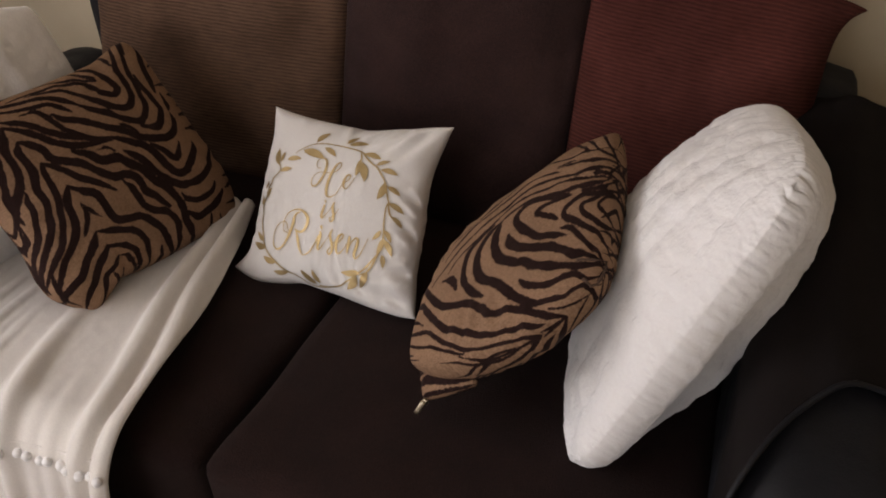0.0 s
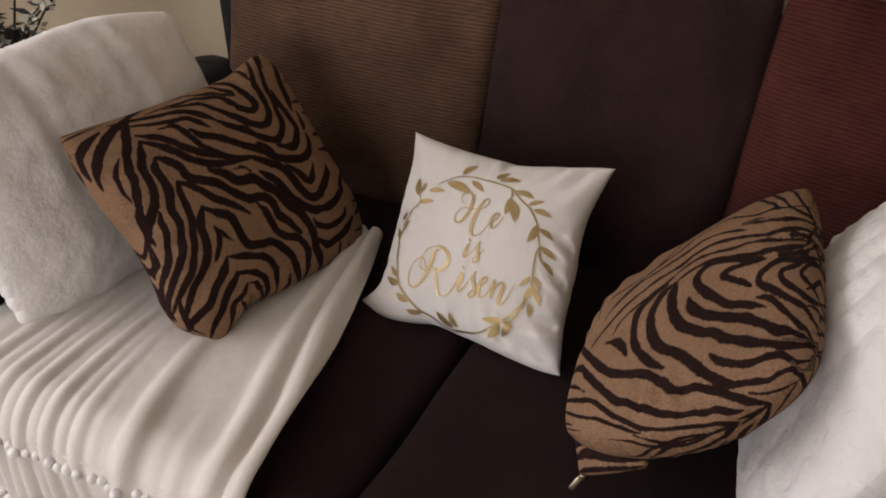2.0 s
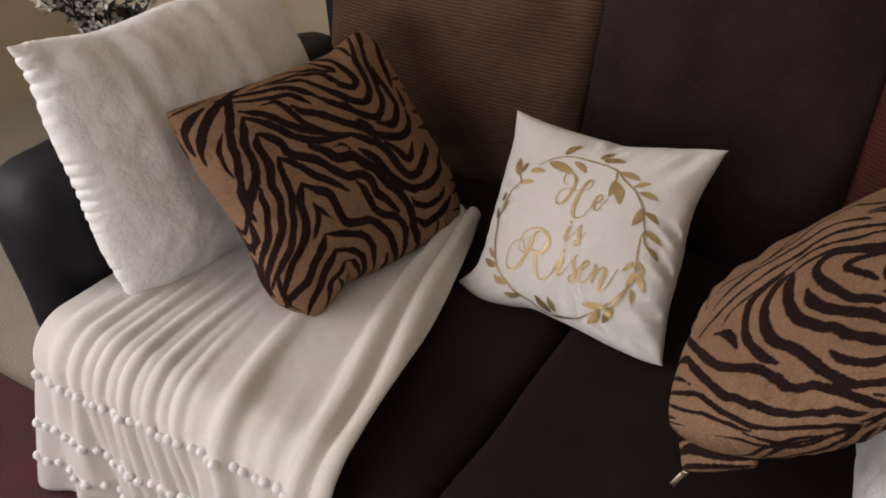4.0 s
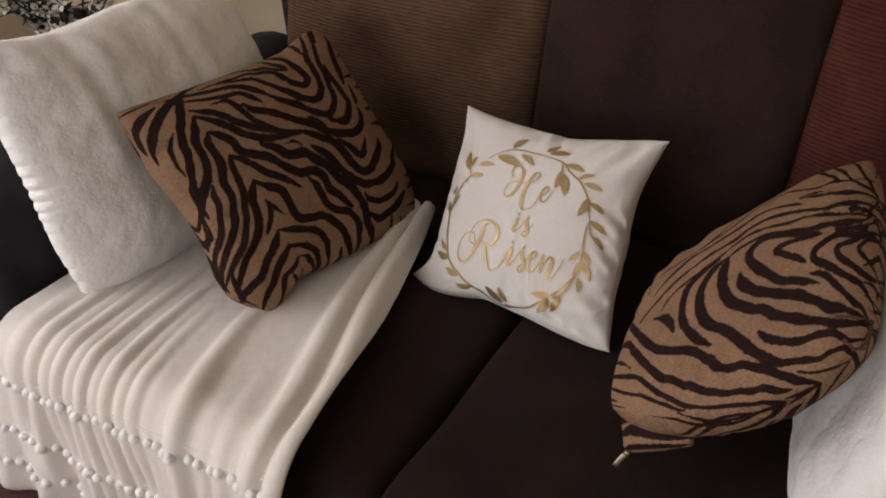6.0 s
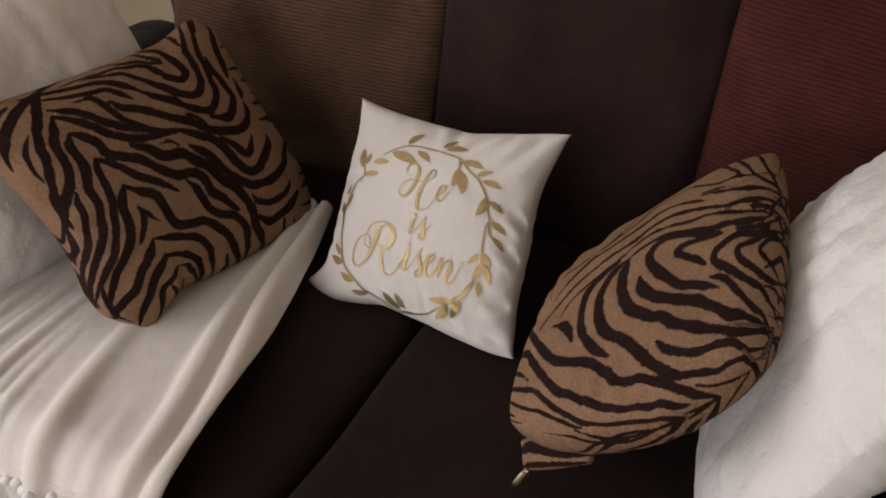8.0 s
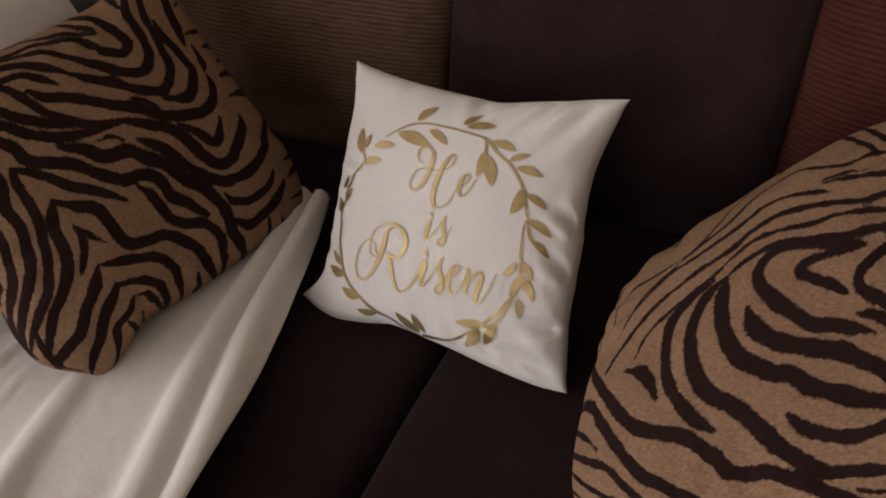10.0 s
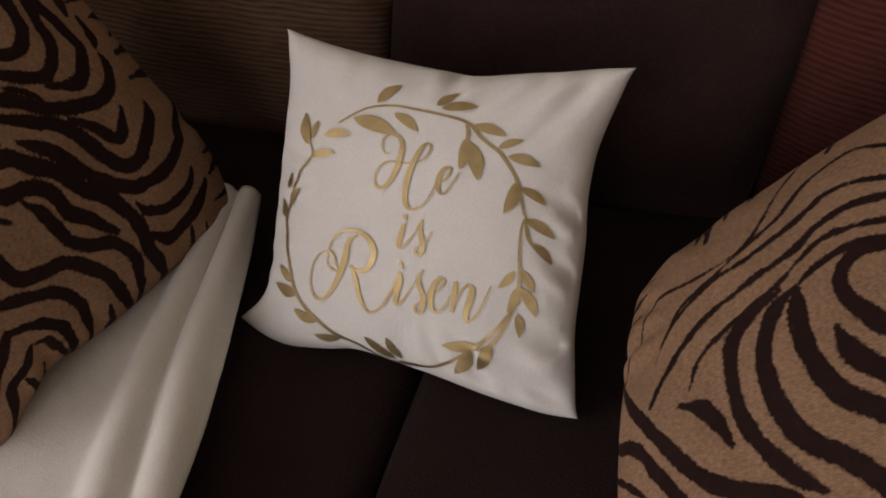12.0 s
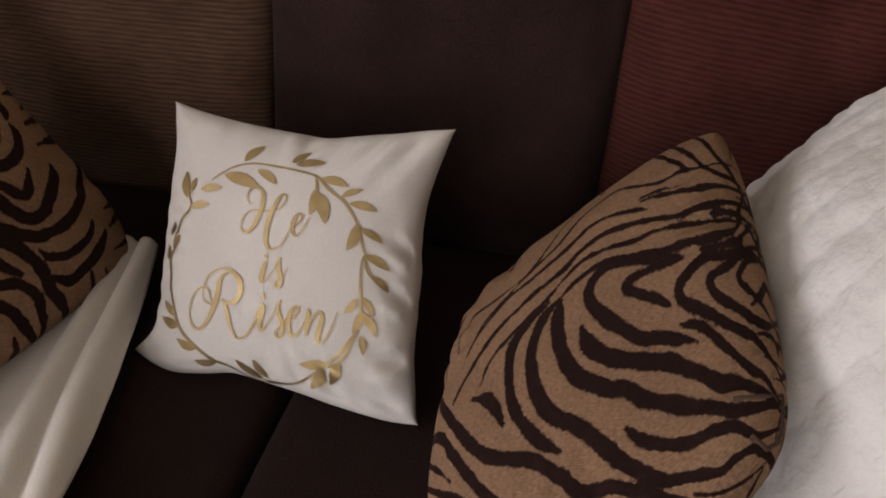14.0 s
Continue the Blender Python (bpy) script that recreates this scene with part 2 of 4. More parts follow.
class Pillow:
    """A stuffed square cover: four corners, plumpness to the front and back, how far each side (left, top, right, bottom) draws in,
    and how blunt the corners are."""

    def __init__(self, tl, tr, br, bl, front, back, pins=(0, 0, 0, 0), power=0.45, blunt=0.0, lump=0.004, lump_scale=7.0, crease=0.003, seed=0.0, rib=0.0, scallop=0.0, exps=(2.2, 2.2), dents=(), fuzz=0.0, sag=(0, 1, 0), back_power=None, ripple=(22, 1), roll=0.0, hollow=(), edges=()):
        self.exps, self.dents, self.fuzz, self.sag, self.ripple = exps, dents, fuzz, sag, ripple
        self.roll, self.hollow, self.edges = roll, hollow, dict(edges)
        self.back_power = back_power or power
        self.c = [np.array(p, float) for p in (tl, tr, br, bl)]
        tl, tr, br, bl = self.c
        n = np.cross((tr + br) - (tl + bl), (tl + tr) - (bl + br))
        self.n = n / np.linalg.norm(n)
        self.size = (np.linalg.norm(tr + br - tl - bl) / 4, np.linalg.norm(tl + tr - bl - br) / 4)
        self.front, self.back, self.pins, self.power, self.blunt = front, back, pins, power, blunt
        self.lump, self.lump_scale, self.crease, self.seed, self.rib, self.scallop = lump, lump_scale, crease, seed, rib, scallop

    def drawn(self, side, q):
        """How far a side's seam wanders from its even curve, softly run together along it."""
        if side not in self.edges:
            return 0.0
        at, off = zip(*self.edges[side])
        return sum(w * np.interp(q + d, at, off) for d, w in ((-0.07, 0.15), (-0.035, 0.2), (0, 0.3), (0.035, 0.2), (0.07, 0.15)))

    def at(self, u, v, side=1, lift=0.0):
        u, v = np.asarray(u, float), np.asarray(v, float)
        l, t, r, b = self.pins
        k = 1 - self.blunt * np.abs(u * v) ** 5
        rad = np.maximum(np.abs(u), np.abs(v))
        if self.scallop:
            along = np.where(np.abs(u) > np.abs(v), v, u)
            here = np.where((u < 0) & (np.abs(u) > np.abs(v)), 1, self.ripple[1])
            wave = np.abs(np.sin(along * self.ripple[0] + 1.2 * np.sin(along * 5 + self.seed))) - 0.6
            k = k * (1 + self.scallop * here * (0.7 + 0.5 * np.sin(along * 7 + 2 * self.seed)) * wave * np.clip((rad - 0.90) / 0.10, 0, 1))
        x = u * k * (1 - np.where(u < 0, l, r) * (1 - np.abs(v) ** self.exps[0]))
        y = v * k * (1 - np.where(v > 0, t, b) * (1 - np.abs(u) ** self.exps[1]))
        if self.edges:
            x = x + self.drawn("left", v) * np.clip(-u, 0, 1) ** 4 + self.drawn("right", v) * np.clip(u, 0, 1) ** 4
            y = y + self.drawn("top", u) * np.clip(v, 0, 1) ** 4 + self.drawn("bottom", u) * np.clip(-v, 0, 1) ** 4
        y = y - self.sag[2] * np.exp(-((u - self.sag[0]) / self.sag[1]) ** 2) * np.clip(-v, 0, 1) ** 3
        tl, tr, br, bl = self.c
        w = [((1 - x) * (1 + y))[..., None], ((1 + x) * (1 + y))[..., None], ((1 + x) * (1 - y))[..., None], ((1 - x) * (1 - y))[..., None]]
        p = (w[0] * tl + w[1] * tr + w[2] * br + w[3] * bl) / 4
        body = np.clip((1 - u * u) * (1 - v * v), 0, 1)
        h = (self.front if side > 0 else self.back) * body ** (self.power if side > 0 else self.back_power)
        if self.roll:                                       # a soft rounded seam
            h = h + self.roll * np.clip(body * 3.5, 0, 1) ** 0.5
        for u0, u1, vc, wide, deep in self.hollow if side < 0 else ():     # a slack hollow along the back of one side
            h = h - deep * np.exp(-((v - vc) / wide) ** 2) / (1 + np.exp(-(u - u0) * 14)) / (1 + np.exp((u - u1) * 9)) * np.clip(body * 6, 0, 1)
        ang = np.arctan2(v, u)
        h = h + self.crease * np.sin(ang * 17 + 5 * np.sin(ang * 3 + self.seed) + self.seed) * np.clip((rad - 0.6) / 0.25, 0, 1) * np.clip((1 - rad) / 0.12, 0, 1)
        for u0, v0, u1, v1, wide, deep in self.dents:       # soft folds running in from the seam
            q = np.clip(((u - u0) * (u1 - u0) + (v - v0) * (v1 - v0)) / ((u1 - u0) ** 2 + (v1 - v0) ** 2), 0, 1)
            dd = np.hypot(u - u0 - q * (u1 - u0), v - v0 - q * (v1 - v0))
            h = h - deep * (1 - 0.9 * q) * np.exp(-(dd / wide) ** 2) * np.clip(body * 14, 0, 1)
            h = h + 0.6 * deep * (1 - 0.9 * q) * np.exp(-((dd - 1.9 * wide) / wide) ** 2) * np.clip(body * 14, 0, 1)
        if self.rib:
            h = h + self.rib * (np.abs(np.sin(v * 15)) + 0.6 * np.abs(np.sin(u * 21 + np.floor(v * 15 / math.pi) * 1.3))) * np.clip(body * 9, 0, 1)
        if self.lump:
            h = h + self.lump * noise3(p.reshape(-1, 3) + self.seed * 3.1 + side, self.lump_scale, 3).reshape(u.shape) * np.clip(body * 5, 0, 1)
        if self.fuzz:
            q = p.reshape(-1, 3)
            h = h + self.fuzz * (noise3(q + side, 75.0) + 0.8 * noise3(q + 7 * side, 170.0)).reshape(u.shape) * np.clip(body * 20, 0, 1)
            out = (p - (tl + tr + br + bl) / 4)
            p = p + out * (2.2 * self.fuzz * noise3(q, 130.0).reshape(u.shape) * np.clip((rad - 0.9) / 0.1, 0, 1) / 0.3)[..., None]
        return p + ((side * h + lift)[..., None]) * self.n

    def mesh(self, name, mat, n=64, stripe=None):
        s = np.linspace(-1, 1, n)
        s = np.sin(s * math.pi / 2)
        U, V = np.meshgrid(s, s, indexing="ij")
        f, k = self.at(U, V, 1).reshape(-1, 3), self.at(U, V, -1).reshape(-1, 3)
        idx = np.arange(n * n).reshape(n, n)
        inner = np.zeros((n, n), bool)
        inner[1:-1, 1:-1] = True
        back = idx.copy()
        back[inner] = n * n + np.arange(inner.sum())
        verts = np.concatenate([f, k[inner.ravel()]])
        ff = np.stack([idx[:-1, :-1], idx[1:, :-1], idx[1:, 1:], idx[:-1, 1:]], -1).reshape(-1, 4)
        fb = np.stack([back[:-1, :-1], back[:-1, 1:], back[1:, 1:], back[1:, :-1]], -1).reshape(-1, 4)
        uv = np.stack([(U.ravel() + 1) / 2, (V.ravel() + 1) / 2], 1)
        attr = None
        if stripe:
            a = stripe(U.ravel(), V.ravel())
            attr = np.concatenate([a, a[inner.ravel()]])
        return mesh_from(name, verts, ff.tolist() + fb.tolist(), mat, True, np.concatenate([uv, uv[inner.ravel()]]), attr)


# ---- room ----


def wall_box(name, lo, hi, mat, label, category="wall"):
    bm = bmesh.new()
    bmesh.ops.create_cube(bm, size=1.0)
    for v in bm.verts:
        v.co = [lo[k] if v.co[k] < 0 else hi[k] for k in range(3)]
    ob = part(name, bm, mat, None, label, False)
    return tagged(ob, label, category, "", "structure")


X0, X1, Y0, Y1, ZC = -3.3, 2.6, -3.1, 2.12, 2.5
wall_box("floor", (X0, Y0, -0.1), (X1, Y1, 0.0), M_CARPET, "beige short pile carpet floor, made pale to bounce light", "floor")
wall_box("ceiling", (X0, Y0, ZC), (X1, Y1, ZC + 0.1), M_CEIL, "plain white painted ceiling", "ceiling")
wall_box("wall_back", (X0, Y1, 0), (X1, Y1 + 0.12, ZC), M_WALL, "plain beige painted wall behind the sofa")
wall_box("wall_right", (X1, Y0, 0), (X1 + 0.12, Y1, ZC), M_WALL, "plain beige painted side wall")


def wall_with_window(name, axis, plane, out, a0, a1, w0, w1, z0, z1, label, number):
    """A wall of boxes round an opening, with a white frame and a glass pane in it. axis: the way the wall runs. The
    window is assumed, out of view, and houses an added lamp.
    """
    def box(bm, lo_a, hi_a, lo_z, hi_z, d0, d1):
        g = bmesh.ops.create_cube(bm, size=1.0)["verts"]
        for v in g:
            a, d, z = (hi_a if v.co.x > 0 else lo_a), (d1 if v.co.y > 0 else d0), (hi_z if v.co.z > 0 else lo_z)
            v.co = (a, d, z) if axis == "x" else (d, a, z)
        bmesh.ops.recalc_face_normals(bm, faces=list({f for v in g for f in v.link_faces}))
    d0, d1 = min(plane, plane + out), max(plane, plane + out)
    bm = bmesh.new()
    for lo_a, hi_a, lo_z, hi_z in ((a0, w0, 0, ZC), (w1, a1, 0, ZC), (w0, w1, 0, z0), (w0, w1, z1, ZC)):
        box(bm, lo_a, hi_a, lo_z, hi_z, d0, d1)
    tagged(part(name, bm, M_WALL, None, label, False), label, "wall", "", "structure")
    win = thing("window_%d" % number, "assumed white framed window in the beige wall, out of view", "window", "", "structure")
    m0, m1 = plane + out * 0.45, plane + out * 0.75
    m0, m1 = min(m0, m1), max(m0, m1)
    for lo_a, hi_a, lo_z, hi_z in ((w0, w0 + 0.05, z0, z1), (w1 - 0.05, w1, z0, z1), (w0 + 0.05, w1 - 0.05, z0, z0 + 0.05), (w0 + 0.05, w1 - 0.05, z1 - 0.05, z1)):
        bm = bmesh.new()
        box(bm, lo_a, hi_a, lo_z, hi_z, m0, m1)
        part("window_frame", bm, M_CEIL, win, "", False)
    bm = bmesh.new()
    box(bm, w0 + 0.05, w1 - 0.05, z0 + 0.05, z1 - 0.05, (m0 + m1) / 2 - 0.003, (m0 + m1) / 2 + 0.003)
    pane = part("pane", bm, M_GLASS, win, "clear glass", False)
    pane.visible_shadow = False


# both windows are assumed openings for the added lamps
wall_with_window("wall_front", "x", Y0, -0.12, X0, X1, -2.8, -0.2, 0.95, 2.35, "plain beige painted wall facing the sofa", 1)
wall_with_window("wall_left", "y", X0, -0.12, Y0, Y1, -1.6, 0.6, 1.1, 2.4, "plain beige painted side wall", 2)
wall_box("rug", (-2.9, -0.9, 0.002), (-1.0, 0.78, 0.016), M_RUG, "dark red woven rug on the carpet", "rug")["kind"] = ""

# ---- sofa ----
XL, XM, XR = -1.63, -0.745, 0.14          # inner faces of the arms, and the seam between the seats
sofa = thing("sofa", "dark brown fabric sofa with black leather arms", "sofa")
SLOPE = -0.11


def seat_top(y):
    return 0.45 + SLOPE * (y - 0.82)


def tilt_seat(bm):
    for v in bm.verts:
        if v.co.z > 0.3:
            v.co.z += SLOPE * (v.co.y - 0.82) * min(1, (v.co.z - 0.3) / 0.1)


for x0, x1 in ((XL, XM), (XM, XR)):
    bm = rounded_box((x0 + 0.003, 0.745, 0.24), (x1 - 0.003, 1.80, 0.438), 0.035, (0.0, 0.012, 0.012), 30, 0.008)
    tilt_seat(bm)
    part("seat_cushion", bm, M_SEAT, sofa)
part("base", rounded_box((XL - 0.02, 0.79, 0.09), (XR + 0.02, 1.95, 0.245), 0.02), M_LEATHER, sofa, "black leather base")
part("back_frame", rounded_box((XL - 0.16, 1.87, 0.09), (XR + 0.155, 2.08, 0.80), 0.06), M_LEATHER, sofa, "black leather back frame")


def arm(x0, x1, top, rise):
    """A padded leather arm; its top climbs towards the front."""
    bm = rounded_box((x0, 0.80, 0.09), (x1, 1.90, top), 0.09, (0.01, 0.015, 0.02), 18, 0.008)
    for v in bm.verts:
        if v.co.z > 0.3:
            v.co.z += rise * (1.35 - v.co.y) * (v.co.z - 0.3) / (top - 0.3)
    return part("arm", bm, M_LEATHER, sofa, "black leather arm")


arm(XL - 0.24, XL, 0.655, 0.13)
right_arm = arm(XR, XR + 0.27, 0.70, -0.06)

# the dark cover over the right arm, ending in a curved welt near its front
NA, NB = 40, 50
aa = np.linspace(0, 1, NA)
r, xa, xb, zt = 0.095, XR - 0.006, XR + 0.276, 0.708


def arm_section(a):
    """Up the inner face, over the top and a little down the outer face."""
    L = [0.30, r * math.pi / 2, xb - xa - 2 * r, r * math.pi / 2]
    d = a * sum(L)
    if d < L[0]:
        return xa, zt - r - L[0] + d
    d -= L[0]
    if d < L[1]:
        return xa + r - r * math.cos(d / r), zt - r + r * math.sin(d / r)
    d -= L[1]
    if d < L[2]:
        q = d / L[2]
        return xa + r + d, zt + 0.016 * math.sin(math.pi * q)
    d -= L[2]
    return xb - r + r * math.sin(d / r), zt - r + r * math.cos(d / r)


rows_ = []
for a in aa:
    x, z = arm_section(a)
    dx = max(0.0, x - 0.134)
    yf = 0.845 + 2.364 * dx - 5.97 * dx * dx
    yf = min(yf, 1.08)
    for q in np.linspace(0, 1, NB):
        rows_.append((x, 1.88 + (yf - 1.88) * q, z + 0.09 * max(0.0, 0.88 * (1 - q) - 0.05) * min(1.0, max(0.0, (z - 0.3) / 0.38)) + 0.004 * noise.noise(Vector((x * 14, q * 9, z * 9)))))
cover = put("arm_cover", mesh_from("arm_cover", rows_, grid_faces(NA, NB, True), M_ARM), sofa, "matte charcoal arm cover")
sol = cover.modifiers.new("thick", "SOLIDIFY")
sol.thickness, sol.offset = 0.006, -1
welt = [rows_[k * NB + NB - 1] for k in range(NA)]
part("welt", tube([(x, y - 0.002, z + 0.001) for x, y, z in welt], 0.005, 8), M_LEATHER, sofa, "black leather welt")

BACKS = [((-1.74, 1.93, 1.02), (-0.925, 1.93, 1.03), (-0.95, 1.75, 0.32), (-1.74, 1.75, 0.32), (0.11, 0, -0.01, 0), M_RIB_BROWN, "brown ribbed corduroy back cushion", 3),
         ((-0.935, 1.93, 1.03), (-0.32, 1.93, 1.04), (-0.33, 1.75, 0.32), (-0.945, 1.75, 0.32), (0.01, 0, 0.0, 0), M_BACK, "dark brown smooth back cushion", 5),
         ((-0.33, 1.93, 1.04), (0.268, 1.93, 0.985), (0.25, 1.75, 0.32), (-0.335, 1.75, 0.32), (0.0, 0, 0.22, 0), M_RIB_RED, "red brown ribbed back cushion", 9)]
for tl, tr, br, bl, pins, mat, label, seed in BACKS:
    p = Pillow(tl, tr, br, bl, 0.095, 0.05, pins, 0.36, 0.05, 0.018, 4.5, 0.0, seed, exps=(8.0, 2.2) if seed == 9 else (2.2, 2.2))
    put("back_cushion", p.mesh("back_cushion", mat, 60), sofa, label)

# ---- pillows ----


class Stripes:
    """The woven pattern of a cover: dark brush strokes with tapering ends, each a half width and its way over the cover."""

    def __init__(self, size, seed):
        self.size, self.seed, self.strokes = np.array(size), seed, []

    def dark(self, half, *way):
        w = [np.array(p) for p in way]
        for end, nxt in ((0, 1), (-1, -2)):              # what runs near the seam runs on over it
            k = np.abs(w[end]).argmax()
            if 0.57 < abs(w[end][k]) < 1.0:
                d = w[end] - w[nxt]
                d = d / (np.linalg.norm(d) + 1e-9)
                if d[k] * np.sign(w[end][k]) > 0.6:
                    run = min(0.5, (1.06 - abs(w[end][k])) / abs(d[k]))
                    w.insert(0 if end == 0 else len(w), w[end] + d * run)
        w = [2 * w[0] - w[1]] + w + [2 * w[-1] - w[-2]]
        pts = []
        for a, b_, c, d in zip(w, w[1:], w[2:], w[3:]):
            for q in (0, 0.2, 0.4, 0.6, 0.8):
                pts.append(0.5 * (2 * b_ + (c - a) * q + (2 * a - 5 * b_ + 4 * c - d) * q * q + (3 * b_ - a - 3 * c + d) * q ** 3))
        pts.append(w[-2])
        self.strokes.append((half, np.array(pts) * self.size))

    def fill_rim(self):
        """Short strokes over the seam wherever the rim would be left bare."""
        for axis, sign in ((0, -1), (0, 1), (1, -1), (1, 1)):
            for k in range(27):
                q = -0.97 + k * 0.0746 + 0.012 * math.sin(k * 2.3 + self.seed)
                a, c = np.zeros(2), np.zeros(2)
                a[axis], a[1 - axis] = sign * (0.60 + 0.07 * math.sin(k * 1.7 + self.seed)), q
                c[axis], c[1 - axis] = sign * 1.04, q + 0.03 * math.sin(k * 3.1)
                probe = [a + (c - a) * f for f in (0.1, 0.3, 0.5, 0.7)]
                near = [min(float(np.linalg.norm(pts - p * self.size, axis=1).min()) - half for half, pts in self.strokes) for p in probe]
                if min(near) > 0.0085:
                    mid = (a + c) / 2
                    mid[1 - axis] += 0.015 * math.sin(k * 4.7)
                    self.dark(0.0052 + 0.001 * math.sin(k * 2.9), tuple(a), tuple(mid), tuple(c))

    def __call__(self, u, v):
        u, v = (np.arcsin(np.clip(c, -1, 1)) * 2 / math.pi for c in (u, v))      # even steps over the plump sides
        P = np.stack([u, v], 1) * self.size
        best = np.full(len(u), -1.0)
        for half, pts in self.strokes:
            k = np.arange(len(pts) - 1)
            lo, hi = pts.min(0) - 0.03, pts.max(0) + 0.03
            m = np.all((P > lo) & (P < hi), axis=1)
            if not m.any():
                continue
            A, B = pts[:-1], pts[1:]
            d = B - A
            q = np.clip(((P[m][:, None] - A) * d).sum(2) / ((d * d).sum(1) + 1e-12), 0, 1)
            dist = np.linalg.norm(P[m][:, None] - A - q[..., None] * d, axis=2)
            f = (k + q) / len(k)
            end = np.minimum(f, 1 - f) * len(k) / 5
            wd = half * np.clip(0.35 + 0.65 * end, 0, 1)
            best[m] = np.maximum(best[m], (wd - dist).max(1))
        p3 = np.stack([u * self.size[0], v * self.size[1], 0 * u + self.seed], 1)
        best = best + 0.0016 * noise3(p3, 60.0) + 0.0007 * noise3(p3, 170.0)
        return np.clip(0.5 - best / 0.02, 0, 1)


def zebra_pillow(p, stripe, label):
    stripe.fill_rim()
    ob = thing("throw_pillow", label, "pillow", "zebra striped pillows on the sofa")
    put("cover", p.mesh("cover", M_ZEBRA, 230, stripe), ob)
    return ob


Z1_EDGES = {"top": ((-1, -0.019), (-0.5, -0.054), (0, -0.07), (0.5, -0.076), (0.7, -0.03), (0.85, 0.0), (1, 0.0)),
            "right": ((-1, 0.0), (-0.7, 0.06), (-0.5, 0.05), (-0.25, 0.008), (0, -0.033), (0.25, -0.056), (0.5, -0.054), (0.85, 0.0), (1, -0.03)),
            "bottom": ((-1, 0.0), (-0.85, 0.022), (-0.7, 0.084), (-0.5, 0.15), (-0.25, 0.10), (0, 0.079), (1, 0.054)),
            "left": ((-1, 0.02), (-0.93, 0.045), (-0.85, -0.02), (-0.7, -0.11), (-0.5, -0.088), (-0.25, 0.0), (0, 0.027), (0.25, 0.008), (0.5, -0.02), (1, -0.028))}
Z1 = Pillow((-1.48, 1.035, 0.84), (-1.43, 1.605, 0.775), (-1.095, 1.476, 0.38), (-1.17, 0.995, 0.445), 0.105, 0.09, (-0.03, 0.03, -0.08, 0.01), 0.37, 0.015, 0.005, 6.0, 0.003, 2.0, dents=((1.0, -0.35, 0.75, -0.3, 0.05, 0.007), (-0.2, -1.0, -0.25, -0.72, 0.05, 0.010), (-0.55, -1.0, -0.5, -0.7, 0.05, 0.010), (-1.0, 0.55, -0.7, 0.5, 0.05, 0.006)), edges=Z1_EDGES)
LEFT_COVER = Stripes(Z1.size, 1.0)
LEFT_COVER.dark(0.0007, (-1.000, 0.886), (-1.000, 0.741))
LEFT_COVER.dark(0.0010, (-1.000, 0.632), (-1.000, 0.577))
LEFT_COVER.dark(0.0112, (-0.608, 0.702), (-0.756, 0.637), (-0.905, 0.558), (-0.946, 0.471), (-0.946, 0.399))
LEFT_COVER.dark(0.0099, (-0.533, 0.663), (-0.645, 0.577), (-0.764, 0.484), (-0.851, 0.409), (-0.903, 0.318))
LEFT_COVER.dark(0.0076, (-0.489, 0.581), (-0.544, 0.473), (-0.583, 0.427), (-0.627, 0.329), (-0.669, 0.240), (-0.732, 0.160))
LEFT_COVER.dark(0.0052, (-0.640, 0.431), (-0.709, 0.361), (-0.763, 0.271), (-0.759, 0.186))
LEFT_COVER.dark(0.0073, (-0.456, 0.482), (-0.505, 0.388), (-0.550, 0.314), (-0.564, 0.232), (-0.601, 0.162), (-0.664, 0.104), (-0.776, 0.045))
LEFT_COVER.dark(0.0060, (-0.456, 0.482), (-0.394, 0.414), (-0.337, 0.338), (-0.286, 0.255), (-0.195, 0.178), (-0.018, 0.120))
LEFT_COVER.dark(0.0074, (-0.447, 0.346), (-0.486, 0.286), (-0.490, 0.217), (-0.499, 0.153), (-0.550, 0.077), (-0.568, -0.013), (-0.622, -0.104), (-0.696, -0.176), (-0.846, -0.268), (-0.967, -0.355), (-0.986, -0.460))
LEFT_COVER.dark(0.0067, (-0.447, 0.346), (-0.396, 0.297), (-0.364, 0.240), (-0.355, 0.174), (-0.300, 0.125), (-0.241, 0.079), (-0.187, -0.004), (-0.132, -0.060), (-0.072, -0.081), (-0.022, -0.124), (-0.013, -0.214), (0.032, -0.286), (0.077, -0.378))
LEFT_COVER.dark(0.0060, (-0.423, 0.178), (-0.450, 0.115), (-0.468, 0.027), (-0.518, -0.080), (-0.590, -0.183), (-0.659, -0.258), (-0.764, -0.310))
LEFT_COVER.dark(0.0055, (-0.423, 0.178), (-0.369, 0.123), (-0.324, 0.060), (-0.300, 0.017), (-0.233, -0.048), (-0.173, -0.129))
LEFT_COVER.dark(0.0069, (-0.390, 0.008), (-0.441, -0.050), (-0.472, -0.116), (-0.495, -0.187), (-0.560, -0.261), (-0.668, -0.325), (-0.755, -0.392))
LEFT_COVER.dark(0.0067, (-0.390, 0.008), (-0.327, -0.053), (-0.282, -0.094), (-0.273, -0.174), (-0.277, -0.241), (-0.245, -0.290), (-0.131, -0.332), (-0.078, -0.396), (-0.032, -0.504), (-0.017, -0.636))
LEFT_COVER.dark(0.0041, (-0.391, -0.099), (-0.406, -0.177), (-0.458, -0.240), (-0.487, -0.267))
LEFT_COVER.dark(0.0038, (-0.391, -0.099), (-0.363, -0.165), (-0.332, -0.221))
LEFT_COVER.dark(0.0072, (-0.412, -0.276), (-0.469, -0.340), (-0.550, -0.396), (-0.650, -0.477), (-0.759, -0.504), (-0.937, -0.555), (-0.947, -0.698))
